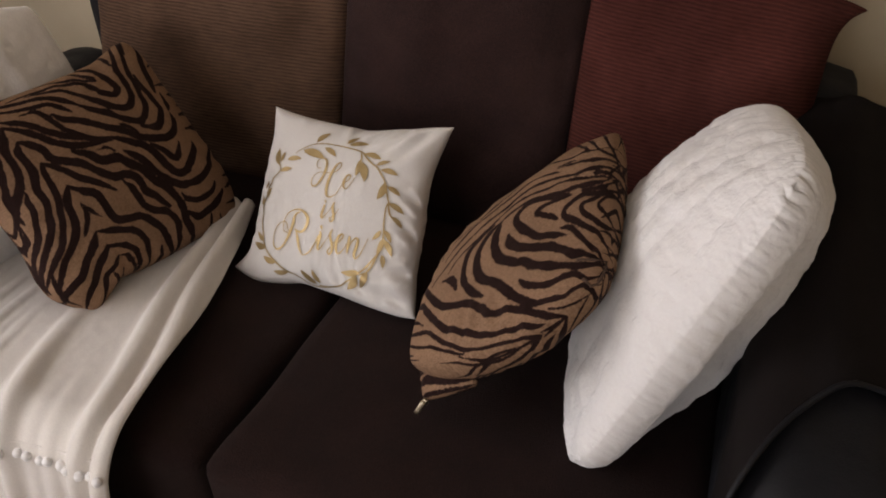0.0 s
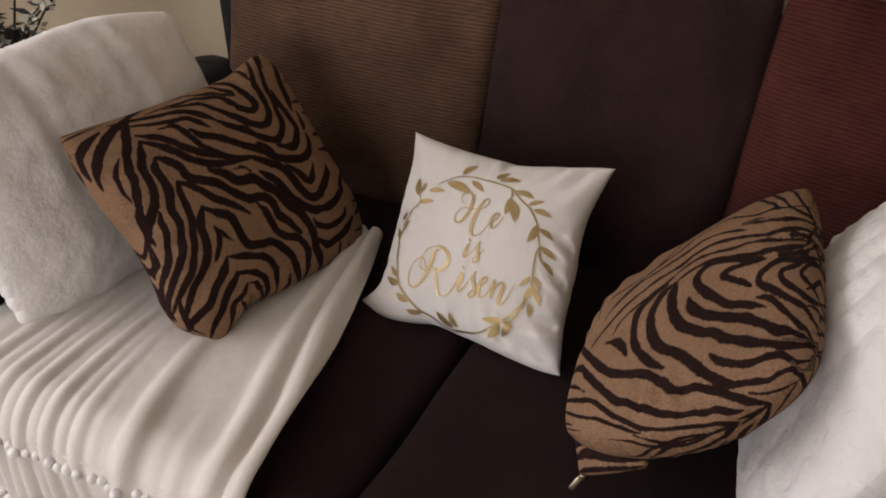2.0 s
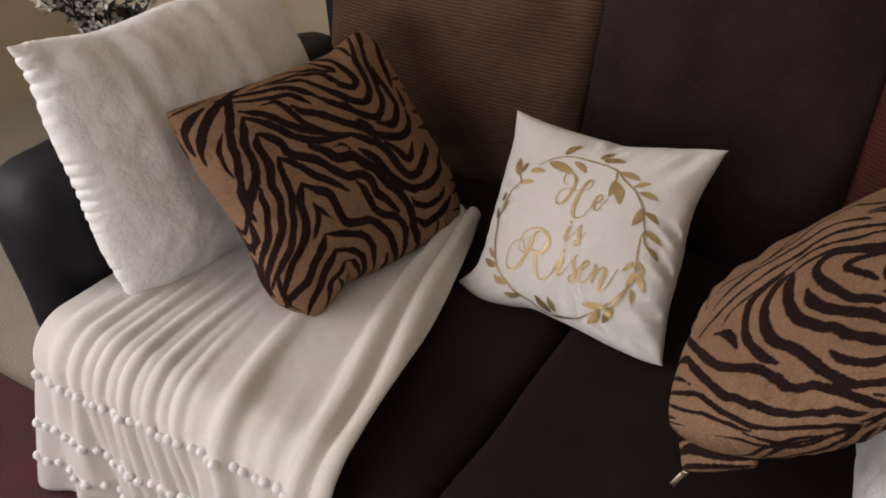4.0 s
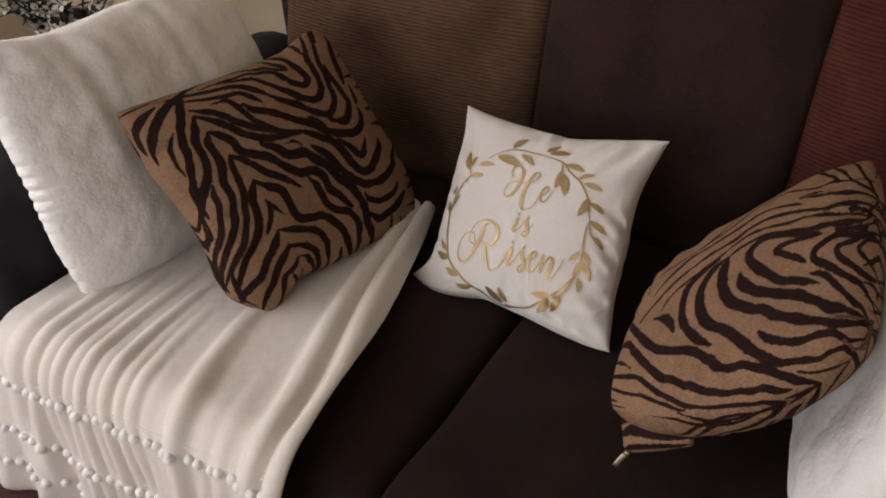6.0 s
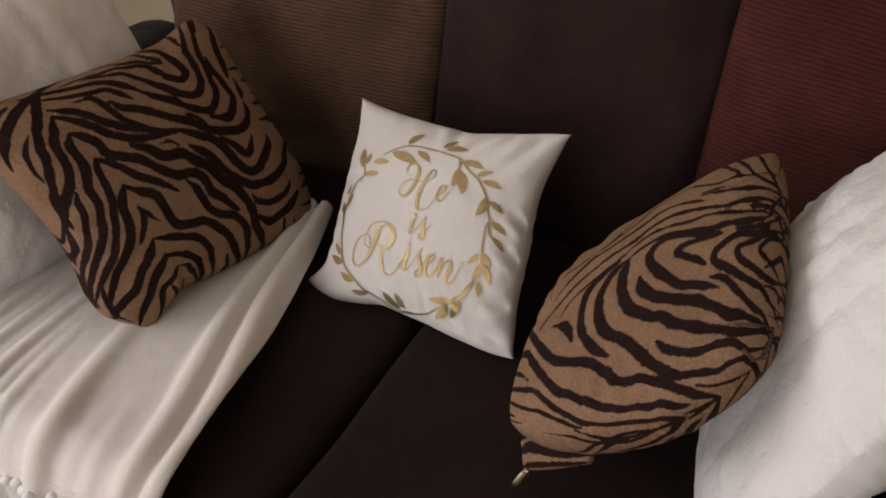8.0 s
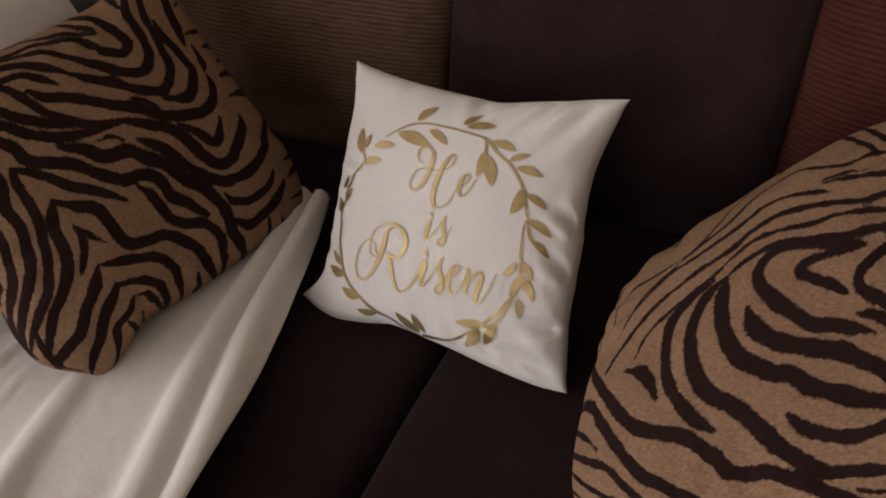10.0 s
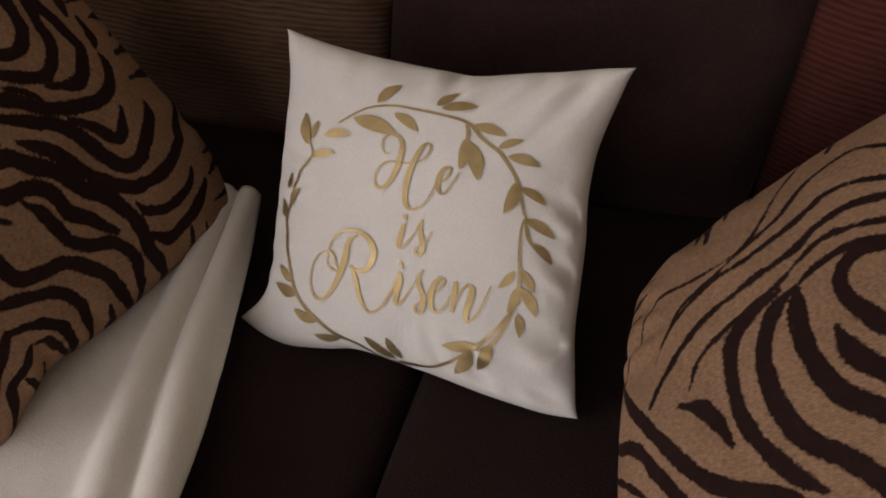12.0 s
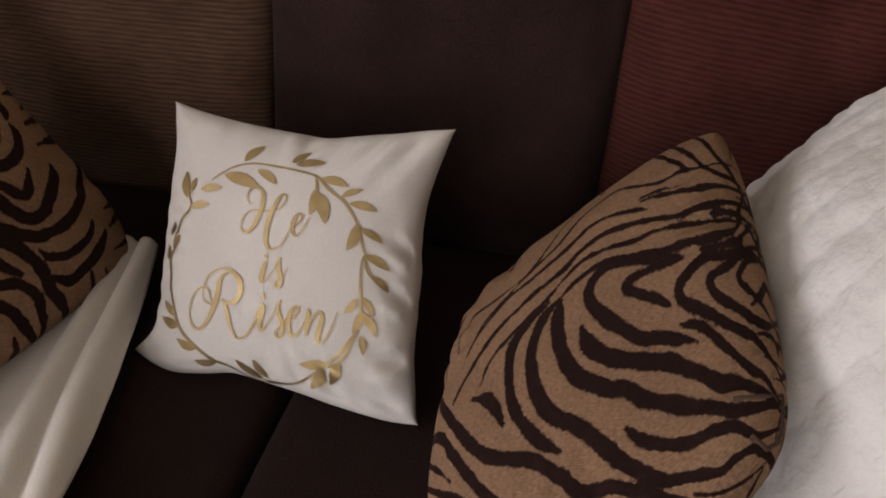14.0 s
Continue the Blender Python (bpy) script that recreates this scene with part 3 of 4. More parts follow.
LEFT_COVER.dark(0.0060, (-0.412, -0.276), (-0.322, -0.323), (-0.200, -0.399), (-0.160, -0.513), (-0.163, -0.609))
LEFT_COVER.dark(0.0082, (-0.396, -0.394), (-0.456, -0.445), (-0.524, -0.495), (-0.604, -0.577), (-0.682, -0.620))
LEFT_COVER.dark(0.0061, (-0.396, -0.394), (-0.304, -0.458), (-0.253, -0.545), (-0.251, -0.623))
LEFT_COVER.dark(0.0071, (-0.366, -0.510), (-0.432, -0.576), (-0.513, -0.604), (-0.558, -0.696))
LEFT_COVER.dark(0.0045, (-0.366, -0.510), (-0.315, -0.550), (-0.305, -0.622))
LEFT_COVER.dark(0.0072, (-0.631, 0.076), (-0.668, 0.024), (-0.695, -0.030), (-0.740, -0.096), (-0.823, -0.169), (-0.959, -0.241), (-1.000, -0.331), (-1.000, -0.404))
LEFT_COVER.dark(0.0080, (-0.732, 0.160), (-0.813, 0.087), (-0.836, -0.002), (-0.823, -0.045))
LEFT_COVER.dark(0.0071, (-0.873, -0.056), (-0.893, -0.118), (-0.964, -0.143))
LEFT_COVER.dark(0.0079, (-0.827, -0.348), (-0.859, -0.424), (-0.917, -0.504))
LEFT_COVER.dark(0.0062, (-0.449, 0.541), (-0.386, 0.487), (-0.322, 0.419), (-0.270, 0.331), (-0.212, 0.261), (-0.146, 0.202))
LEFT_COVER.dark(0.0049, (-0.317, 0.518), (-0.242, 0.499), (-0.215, 0.424), (-0.205, 0.358), (-0.189, 0.300), (-0.136, 0.219), (-0.095, 0.170), (-0.009, 0.134))
LEFT_COVER.dark(0.0044, (-0.213, 0.691), (-0.099, 0.645), (-0.027, 0.577), (0.015, 0.495), (0.065, 0.391))
LEFT_COVER.dark(0.0063, (-0.514, 0.755), (-0.381, 0.710), (-0.240, 0.636), (-0.132, 0.578), (-0.073, 0.494), (-0.032, 0.413))
LEFT_COVER.dark(0.0052, (-0.474, 0.670), (-0.331, 0.592), (-0.222, 0.537), (-0.153, 0.508), (-0.109, 0.432), (-0.085, 0.386))
LEFT_COVER.dark(0.0052, (-0.301, 0.726), (-0.138, 0.707), (-0.017, 0.665), (0.094, 0.563), (0.116, 0.473), (0.137, 0.414))
LEFT_COVER.dark(0.0052, (0.035, 0.698), (0.094, 0.631), (0.155, 0.533))
LEFT_COVER.dark(0.0043, (0.134, 0.706), (0.162, 0.580), (0.164, 0.530))
LEFT_COVER.dark(0.0065, (0.116, 0.473), (0.137, 0.414), (0.187, 0.368), (0.231, 0.395), (0.235, 0.464), (0.231, 0.550), (0.222, 0.641), (0.202, 0.719))
LEFT_COVER.dark(0.0060, (0.015, 0.495), (0.065, 0.391), (0.113, 0.318), (0.160, 0.269), (0.214, 0.257), (0.268, 0.295), (0.300, 0.365), (0.322, 0.450), (0.339, 0.557), (0.395, 0.659))
LEFT_COVER.dark(0.0058, (-0.032, 0.413), (0.015, 0.342), (0.068, 0.278), (0.121, 0.212), (0.204, 0.150), (0.263, 0.165), (0.318, 0.220), (0.341, 0.288), (0.372, 0.384), (0.395, 0.476), (0.468, 0.600))
LEFT_COVER.dark(0.0062, (-0.180, 0.427), (-0.152, 0.358), (-0.082, 0.304), (-0.021, 0.232), (0.024, 0.187), (0.096, 0.122), (0.141, 0.067), (0.241, 0.015), (0.331, -0.005), (0.412, 0.018), (0.470, 0.073), (0.473, 0.108))
LEFT_COVER.dark(0.0033, (0.085, 0.188), (0.140, 0.122), (0.163, 0.062))
LEFT_COVER.dark(0.0067, (0.200, 0.117), (0.287, 0.076), (0.354, 0.101), (0.409, 0.156), (0.410, 0.210), (0.409, 0.271), (0.400, 0.353), (0.423, 0.440))
LEFT_COVER.dark(0.0069, (-0.009, 0.134), (0.087, 0.050), (0.141, 0.004), (0.177, -0.077), (0.196, -0.150), (0.231, -0.213), (0.305, -0.222), (0.397, -0.182), (0.478, -0.132), (0.513, -0.091))
LEFT_COVER.dark(0.0059, (0.178, 0.005), (0.233, -0.062), (0.276, -0.129), (0.328, -0.110), (0.378, -0.059))
LEFT_COVER.dark(0.0035, (-0.124, 0.106), (-0.069, 0.096), (-0.040, 0.060))
LEFT_COVER.dark(0.0073, (-0.241, 0.160), (-0.173, 0.105), (-0.137, 0.048), (-0.049, 0.015), (-0.009, -0.044), (0.036, -0.101), (0.068, -0.182), (0.114, -0.251), (0.141, -0.333), (0.151, -0.415), (0.136, -0.513), (0.149, -0.614))
LEFT_COVER.dark(0.0065, (0.003, 0.036), (0.059, -0.031), (0.082, -0.089), (0.115, -0.169), (0.168, -0.240), (0.232, -0.295), (0.368, -0.313), (0.509, -0.277), (0.658, -0.209))
LEFT_COVER.dark(0.0061, (-0.104, -0.105), (-0.082, -0.165), (-0.078, -0.232), (-0.069, -0.288), (-0.018, -0.352), (0.045, -0.402), (0.077, -0.503), (0.068, -0.614))
LEFT_COVER.dark(0.0060, (0.187, -0.337), (0.213, -0.394), (0.300, -0.441), (0.439, -0.429), (0.521, -0.373))
LEFT_COVER.dark(0.0099, (0.177, -0.487), (0.233, -0.564), (0.319, -0.568), (0.474, -0.526), (0.559, -0.464))
LEFT_COVER.dark(0.0145, (0.693, 0.909), (0.544, 0.677))
LEFT_COVER.dark(0.0097, (0.806, 0.655), (0.616, 0.498), (0.533, 0.364), (0.481, 0.272))
LEFT_COVER.dark(0.0071, (0.525, 0.244), (0.513, 0.173), (0.485, 0.136))
LEFT_COVER.dark(0.0052, (0.358, 0.728), (0.340, 0.627))
zebra_pillow(Z1, LEFT_COVER, "tan and dark brown zebra striped pillow on the ivory throw")

Z2 = Pillow((-0.481, 1.409, 0.509), (-0.177, 1.588, 0.785), (-0.112, 1.083, 0.795), (-0.45, 1.041, 0.507), 0.075, 0.10, (-0.02, -0.045, -0.03, -0.36), 0.36, 0.045, 0.005, 6.0, 0.003, 5.0, back_power=0.4, dents=((1.0, 0.1, 0.7, 0.15, 0.05, 0.006), (1.0, -0.72, 0.62, -0.70, 0.035, 0.008), (0.3, -1.0, 0.35, -0.75, 0.05, 0.005), (-1.0, 0.35, -0.7, 0.3, 0.05, 0.005)))
RIGHT_COVER = Stripes(Z2.size, 2.0)
RIGHT_COVER.dark(0.0058, (-0.579, -0.137), (-0.458, -0.244), (-0.351, -0.338), (-0.231, -0.411), (-0.110, -0.445), (-0.037, -0.492), (0.023, -0.552), (0.070, -0.605), (0.164, -0.625), (0.251, -0.679), (0.338, -0.773), (0.411, -0.900), (0.485, -1.000))
RIGHT_COVER.dark(0.0065, (0.023, -0.545), (0.070, -0.605), (0.117, -0.592))
RIGHT_COVER.dark(0.0058, (-0.766, -0.204), (-0.592, -0.244), (-0.478, -0.344), (-0.338, -0.478), (-0.231, -0.579), (-0.124, -0.639), (-0.030, -0.712), (0.077, -0.779), (0.164, -0.793), (0.244, -0.826), (0.324, -0.913), (0.365, -0.933))
RIGHT_COVER.dark(0.0036, (-0.779, -0.331), (-0.612, -0.385), (-0.492, -0.452))
RIGHT_COVER.dark(0.0043, (-0.813, -0.452), (-0.525, -0.512), (-0.405, -0.545), (-0.284, -0.652), (-0.171, -0.753), (-0.090, -0.826), (0.003, -0.866), (0.110, -0.893), (0.211, -0.933), (0.271, -0.980))
RIGHT_COVER.dark(0.0036, (-0.726, -0.592), (-0.411, -0.686), (-0.291, -0.732), (-0.171, -0.826), (-0.124, -0.853))
RIGHT_COVER.dark(0.0032, (-0.157, -0.866), (-0.070, -0.953), (-0.010, -0.987), (0.064, -0.973), (0.184, -1.000))
RIGHT_COVER.dark(0.0025, (-0.331, -0.880), (-0.191, -0.926), (-0.104, -0.993), (0.017, -1.000), (0.151, -1.000))
RIGHT_COVER.dark(0.0054, (-0.378, -0.157), (-0.298, -0.184), (-0.244, -0.237), (-0.204, -0.304))
RIGHT_COVER.dark(0.0022, (-0.344, -0.137), (-0.304, -0.050), (-0.224, -0.003), (-0.130, 0.030), (-0.037, 0.064), (0.017, 0.104))
RIGHT_COVER.dark(0.0050, (0.017, -0.458), (-0.050, -0.405), (-0.130, -0.311), (-0.177, -0.217), (-0.191, -0.130), (-0.184, -0.043), (-0.124, 0.010), (-0.030, 0.043))
RIGHT_COVER.dark(0.0058, (0.739, -0.993), (0.686, -0.833), (0.585, -0.786), (0.518, -0.786), (0.425, -0.719), (0.324, -0.672), (0.264, -0.612), (0.197, -0.538), (0.144, -0.472), (0.077, -0.398), (-0.003, -0.338), (-0.064, -0.251), (-0.090, -0.164), (-0.090, -0.084), (-0.050, -0.010), (0.017, 0.037))
RIGHT_COVER.dark(0.0025, (-0.458, 0.104), (-0.378, 0.211), (-0.251, 0.237), (-0.137, 0.284), (-0.030, 0.331), (0.043, 0.425), (0.124, 0.492), (0.217, 0.512), (0.331, 0.431), (0.445, 0.371), (0.538, 0.385), (0.612, 0.385))
RIGHT_COVER.dark(0.0025, (-0.505, 0.037), (-0.405, 0.164), (-0.271, 0.224), (-0.137, 0.224), (-0.010, 0.258), (0.057, 0.291), (0.130, 0.331), (0.224, 0.318), (0.324, 0.271), (0.385, 0.244))
RIGHT_COVER.dark(0.0032, (-0.512, -0.124), (-0.431, -0.023), (-0.291, 0.084), (-0.144, 0.117), (0.010, 0.157), (0.090, 0.211), (0.177, 0.231), (0.271, 0.217), (0.405, 0.177), (0.512, 0.144), (0.632, 0.144), (0.773, 0.151), (0.860, 0.157))
RIGHT_COVER.dark(0.0025, (0.017, 0.104), (0.097, 0.157), (0.211, 0.144), (0.318, 0.117), (0.385, 0.117), (0.485, 0.104), (0.585, 0.097))
RIGHT_COVER.dark(0.0036, (0.017, 0.037), (0.097, 0.077), (0.184, 0.090), (0.298, 0.050), (0.431, 0.017), (0.532, 0.010), (0.652, 0.003), (0.793, 0.023), (0.846, 0.084))
RIGHT_COVER.dark(0.0018, (-0.599, 0.271), (-0.518, 0.358), (-0.365, 0.311), (-0.204, 0.278), (-0.097, 0.331), (-0.003, 0.612))
RIGHT_COVER.dark(0.0050, (0.505, -0.030), (0.398, -0.003), (0.237, 0.057), (0.164, 0.050), (0.130, -0.003), (0.144, -0.057), (0.197, -0.117), (0.251, -0.171), (0.318, -0.224), (0.398, -0.251), (0.518, -0.311))
RIGHT_COVER.dark(0.0036, (0.505, -0.030), (0.405, -0.030), (0.311, -0.030), (0.271, -0.050), (0.318, -0.084), (0.378, -0.124), (0.431, -0.164))
RIGHT_COVER.dark(0.0058, (0.304, -0.070), (0.338, -0.097))
RIGHT_COVER.dark(0.0047, (0.913, -0.050), (0.732, -0.057), (0.605, -0.050), (0.525, -0.084), (0.472, -0.124), (0.492, -0.177), (0.579, -0.237), (0.686, -0.311), (0.786, -0.365), (0.846, -0.405))
RIGHT_COVER.dark(0.0047, (0.699, -0.104), (0.625, -0.130), (0.619, -0.171), (0.659, -0.217), (0.732, -0.258), (0.806, -0.298), (0.906, -0.324), (1.000, -0.298))
RIGHT_COVER.dark(0.0040, (0.960, -0.057), (0.853, -0.084), (0.779, -0.137), (0.786, -0.177), (0.839, -0.204))
RIGHT_COVER.dark(0.0040, (0.826, -0.251), (0.906, -0.217), (0.987, -0.157))
RIGHT_COVER.dark(0.0029, (0.351, 0.311), (0.452, 0.291), (0.579, 0.251), (0.699, 0.251), (0.880, 0.237), (1.000, 0.244))
RIGHT_COVER.dark(0.0022, (0.344, 0.331), (0.431, 0.324), (0.532, 0.304))
RIGHT_COVER.dark(0.0032, (0.666, 0.117), (0.732, 0.117), (0.799, 0.110))
RIGHT_COVER.dark(0.0032, (0.585, -0.023), (0.686, -0.023), (0.819, -0.017), (0.886, 0.030))
RIGHT_COVER.dark(0.0036, (0.411, 0.686), (0.525, 0.465), (0.585, 0.378))
RIGHT_COVER.dark(0.0036, (0.498, 0.739), (0.632, 0.438), (0.753, 0.318), (0.913, 0.284))
RIGHT_COVER.dark(0.0043, (0.645, 0.773), (0.766, 0.472), (0.873, 0.344))
RIGHT_COVER.dark(0.0036, (0.913, 0.860), (1.000, 0.645), (0.926, 0.391))
RIGHT_COVER.dark(0.0029, (0.886, 0.197), (1.000, 0.177), (1.000, 0.077))
RIGHT_COVER.dark(0.0032, (0.866, 0.084), (0.987, 0.037), (1.000, -0.064))
RIGHT_COVER.dark(0.0058, (0.017, 0.037), (0.010, -0.037), (0.017, -0.110), (0.050, -0.197), (0.097, -0.264), (0.191, -0.331), (0.244, -0.344), (0.311, -0.405), (0.411, -0.465), (0.518, -0.525), (0.672, -0.619), (0.900, -0.666), (1.000, -0.625))
RIGHT_COVER.dark(0.0058, (0.104, -0.110), (0.124, -0.164), (0.164, -0.211), (0.237, -0.258), (0.318, -0.291), (0.411, -0.331), (0.498, -0.398), (0.585, -0.472), (0.672, -0.505), (0.819, -0.599))
RIGHT_COVER.dark(0.0040, (0.458, -0.231), (0.545, -0.271), (0.632, -0.365), (0.732, -0.465), (0.799, -0.505), (0.900, -0.592))
RIGHT_COVER.dark(0.0050, (0.237, -0.458), (0.278, -0.512), (0.358, -0.565), (0.445, -0.599), (0.525, -0.612), (0.632, -0.666), (0.746, -0.799), (0.967, -0.866), (1.000, -0.732), (0.826, -1.000))
RIGHT_COVER.dark(0.0029, (0.405, -0.793), (0.498, -0.900), (0.599, -0.967), (0.699, -1.000))
RIGHT_COVER.dark(0.0029, (0.318, -0.980), (0.385, -0.993), (0.485, -1.000))
RIGHT_COVER.dark(0.0018, (0.110, -1.000), (0.204, -1.000), (0.311, -1.000))
RIGHT_COVER.dark(0.0029, (0.833, -0.358), (0.980, -0.365), (1.000, -0.418))
RIGHT_COVER.dark(0.0029, (0.860, -0.445), (1.000, -0.465))
RIGHT_COVER.dark(0.0029, (0.906, -0.538), (1.000, -0.525))
z2 = zebra_pillow(Z2, RIGHT_COVER, "tan and dark brown zebra striped pillow leaning on white plush")
# the zipped edge of its back, showing under the front
FLAP = Pillow((-0.45, 1.088, 0.499), (-0.306, 1.041, 0.59), (-0.302, 0.995, 0.565), (-0.403, 1.0, 0.481), 0.022, 0.03, (0.06, 0, 0, -0.03), 0.4, 0.02, 0.004, 14.0, 0.002, 4.0)
FLAP_COVER = Stripes(FLAP.size, 3.0)
FLAP_COVER.dark(0.0055, (-1.0, 0.62), (-0.5, 0.55), (0.2, 0.62), (1.0, 0.45))
FLAP_COVER.dark(0.0050, (-0.6, 0.10), (-0.1, 0.16), (0.4, 0.05), (1.0, 0.12))
FLAP_COVER.dark(0.0060, (-1.0, -0.30), (-0.3, -0.22), (0.3, -0.38), (0.9, -0.25))
FLAP_COVER.dark(0.0050, (-1.0, -0.86), (-0.4, -0.74), (0.5, -0.85), (1.0, -0.75))
put("zip_edge", FLAP.mesh("zip_edge", M_ZEBRA, 70, FLAP_COVER), z2, "folded zip edge in the same striped cloth")
zx, zy, zz = (float(c) for c in FLAP.at(np.array(-0.9), np.array(-1.0)))
bm = rounded_box((zx - 0.005, zy - 0.008, zz - 0.008), (zx + 0.005, zy, zz + 0.006), 0.002, n=3)
slider = part("zip_slider", bm, M_ZIP, z2, "brass zip slider")
bm = rounded_box((-0.005, -0.0015, -0.030), (0.005, 0.0015, 0.0), 0.0014, n=3)
bmesh.ops.transform(bm, matrix=pose(zx - 0.002, zy - 0.008, zz + 0.002, -25, 25, 0), verts=bm.verts[:])
part("zip_pull", bm, M_ZIP, slider)
# looped piping at its front corner
loop = [(0.881, -0.925), (0.925, -0.996), (0.963, -1.000), (1.000, -1.000), (1.000, -0.917), (1.000, -0.838), (1.000, -0.808), (0.947, -0.820), (0.843, -0.776)]
piping = [Z2.at(np.array(u), np.array(v), 1, 0.0015) for u, v in loop]
part("piping", tube(piping, 0.0028, 6), M_TAN, z2, "tan piping")


def plush_pillow(p, label):
    ob = thing("plush_pillow", label, "pillow", "white plush pillows on the sofa")
    put("cover", p.mesh("cover", M_FLUFF, 300), ob)
    return ob


F1_EDGES = {"top": ((-1, 0.01), (-0.85, 0.029), (-0.5, 0.007), (-0.25, 0.053), (0, 0.116), (0.25, 0.146), (0.5, 0.12), (1, 0.04)),
            "left": ((-1, -0.05), (-0.5, -0.037), (0, 0.024), (0.5, 0.046), (0.7, 0.075), (0.85, 0.07), (1, 0.05)),
            "right": ((-1, 0.0), (-0.5, -0.10), (0, -0.19), (0.5, -0.24), (1, -0.19)),
            "bottom": ((-1, 0.0), (-0.85, -0.06), (-0.5, -0.08), (0, -0.05), (1, 0.0))}
F1 = Pillow((-1.635, 0.85, 1.005), (-1.66, 1.63, 0.82), (-1.49, 1.55, 0.42), (-1.525, 0.88, 0.452), 0.10, 0.06, (-0.02, 0.02, -0.05, -0.06), 0.42, 0.0, 0.010, 7.0, 0.0015, 1.0, 0.0, 0.013, fuzz=0.0006, roll=0.012, ripple=(31, 0.25), dents=((-0.5, 1.0, -0.44, -0.4, 0.05, 0.006), (0.12, 1.0, 0.16, -0.2, 0.05, 0.006), (-0.86, 1.0, -0.84, 0.72, 0.07, 0.012), (-1.0, 0.80, -0.80, 0.84, 0.05, 0.010), (-0.1, 1.0, -0.02, 0.4, 0.10, 0.004), (0.35, 1.0, 0.45, 0.3, 0.08, 0.004)), edges=F1_EDGES)
plush_pillow(F1, "large white plush pillow propped against the sofa arm")
F2 = Pillow((-0.139, 1.658, 0.405), (0.103, 1.772, 0.815), (0.149, 1.137, 1.037), (-0.113, 0.924, 0.436), 0.12, 0.153, (-0.135, -0.115, -0.033, -0.006), 0.8, 0.12, 0.009, 9.0, 0.002, 7.0, 0.0040, 0.014, fuzz=0.0012, back_power=0.448, ripple=(29, 0.8), roll=0.017, hollow=((-0.85, 0.60, -0.78, 0.16, 0.055),))
plush_pillow(F2, "large white plush pillow leaning on the black arm")

# ---- printed pillow ----
W_EDGES = {"top": ((-1, -0.01), (-0.5, -0.01), (-0.25, -0.015), (0, -0.027), (0.2, -0.042), (0.36, -0.012), (0.5, 0.006), (0.85, 0.022), (1, 0.005)),
           "right": ((-1, 0.014), (-0.85, 0.054), (-0.7, 0.052), (-0.5, 0.032), (-0.25, 0.025), (0, 0.014), (0.25, -0.016), (0.5, -0.012), (0.7, 0.017), (0.85, 0.03), (1, 0.0)),
           "bottom": ((-1, 0.004), (-0.85, -0.028), (-0.7, -0.014), (-0.5, 0.07), (-0.25, 0.115), (0, 0.08), (0.25, 0.064), (0.5, 0.026), (0.85, -0.018), (1, -0.013)),
           "left": ((-1, 0.0), (-0.95, 0.0), (-0.85, 0.036), (-0.7, 0.056), (-0.5, 0.04), (0, 0.009), (0.5, -0.035), (0.85, -0.066), (1, -0.026))}
W = Pillow((-1.019, 1.617, 0.661), (-0.545, 1.569, 0.722), (-0.529, 1.268, 0.415), (-1.007, 1.309, 0.391), 0.085, 0.07, (0.135, 0.13, 0.115, -0.06), 0.37, 0.0, 0.004, 6.0, 0.003, 3.0, exps=(6.0, 2.4), sag=(-0.5, 0.28, 0.07), dents=((1.0, 0.12, 0.84, 0.2, 0.05, 0.015), (1.0, -0.22, 0.84, -0.12, 0.045, 0.014), (1.0, -0.60, 0.76, -0.62, 0.05, 0.012), (0.98, -0.9, 0.35, -0.8, 0.06, 0.009), (0.9, 1.0, 0.72, 0.62, 0.06, 0.010), (0.75, -1.0, 0.66, -0.84, 0.05, 0.008), (0.12, 1.0, 0.1, 0.78, 0.05, 0.010), (-0.45, 1.0, -0.5, 0.8, 0.06, 0.006), (0.62, 1.0, 0.6, 0.8, 0.05, 0.007), (-1.0, -0.55, -0.8, -0.5, 0.05, 0.006)), edges=W_EDGES)
wp = thing("printed_pillow", "white cotton pillow with a gold foil wreath and lettering", "pillow")
put("cover", W.mesh("cover", M_WHITE, 170), wp)
FOIL = 0.0022


def foil_mesh(name, uv, faces, label=""):
    uv = np.array(uv)
    return put(name, mesh_from(name, W.at(uv[:, 0] * 1.045, uv[:, 1], 1, FOIL), faces, M_GOLD), wp, label)


def ribbon(name, way, widths, label=""):
    """A flat stroke of foil along a way over the cover."""
    w = [np.array(p, float) for p in way]
    w = [2 * w[0] - w[1]] + w + [2 * w[-1] - w[-2]]
    pts = []
    for a, b_, c, d in zip(w, w[1:], w[2:], w[3:]):
        for q in (0, 0.25, 0.5, 0.75):
            pts.append(0.5 * (2 * b_ + (c - a) * q + (2 * a - 5 * b_ + 4 * c - d) * q * q + (3 * b_ - a - 3 * c + d) * q ** 3))
    pts.append(w[-2])
    pts = np.array(pts)
    t_ = np.gradient(pts, axis=0)
    t_ /= np.linalg.norm(t_, axis=1)[:, None] + 1e-9
    nn = np.stack([-t_[:, 1], t_[:, 0]], 1)
    wd = np.interp(np.linspace(0, 1, len(pts)), np.linspace(0, 1, len(widths)), widths)[:, None]
    uv = np.concatenate([pts + nn * wd, pts - nn * wd])
    n = len(pts)
    return foil_mesh(name, uv, [(k, k + 1, n + k + 1, n + k) for k in range(n - 1)], label)


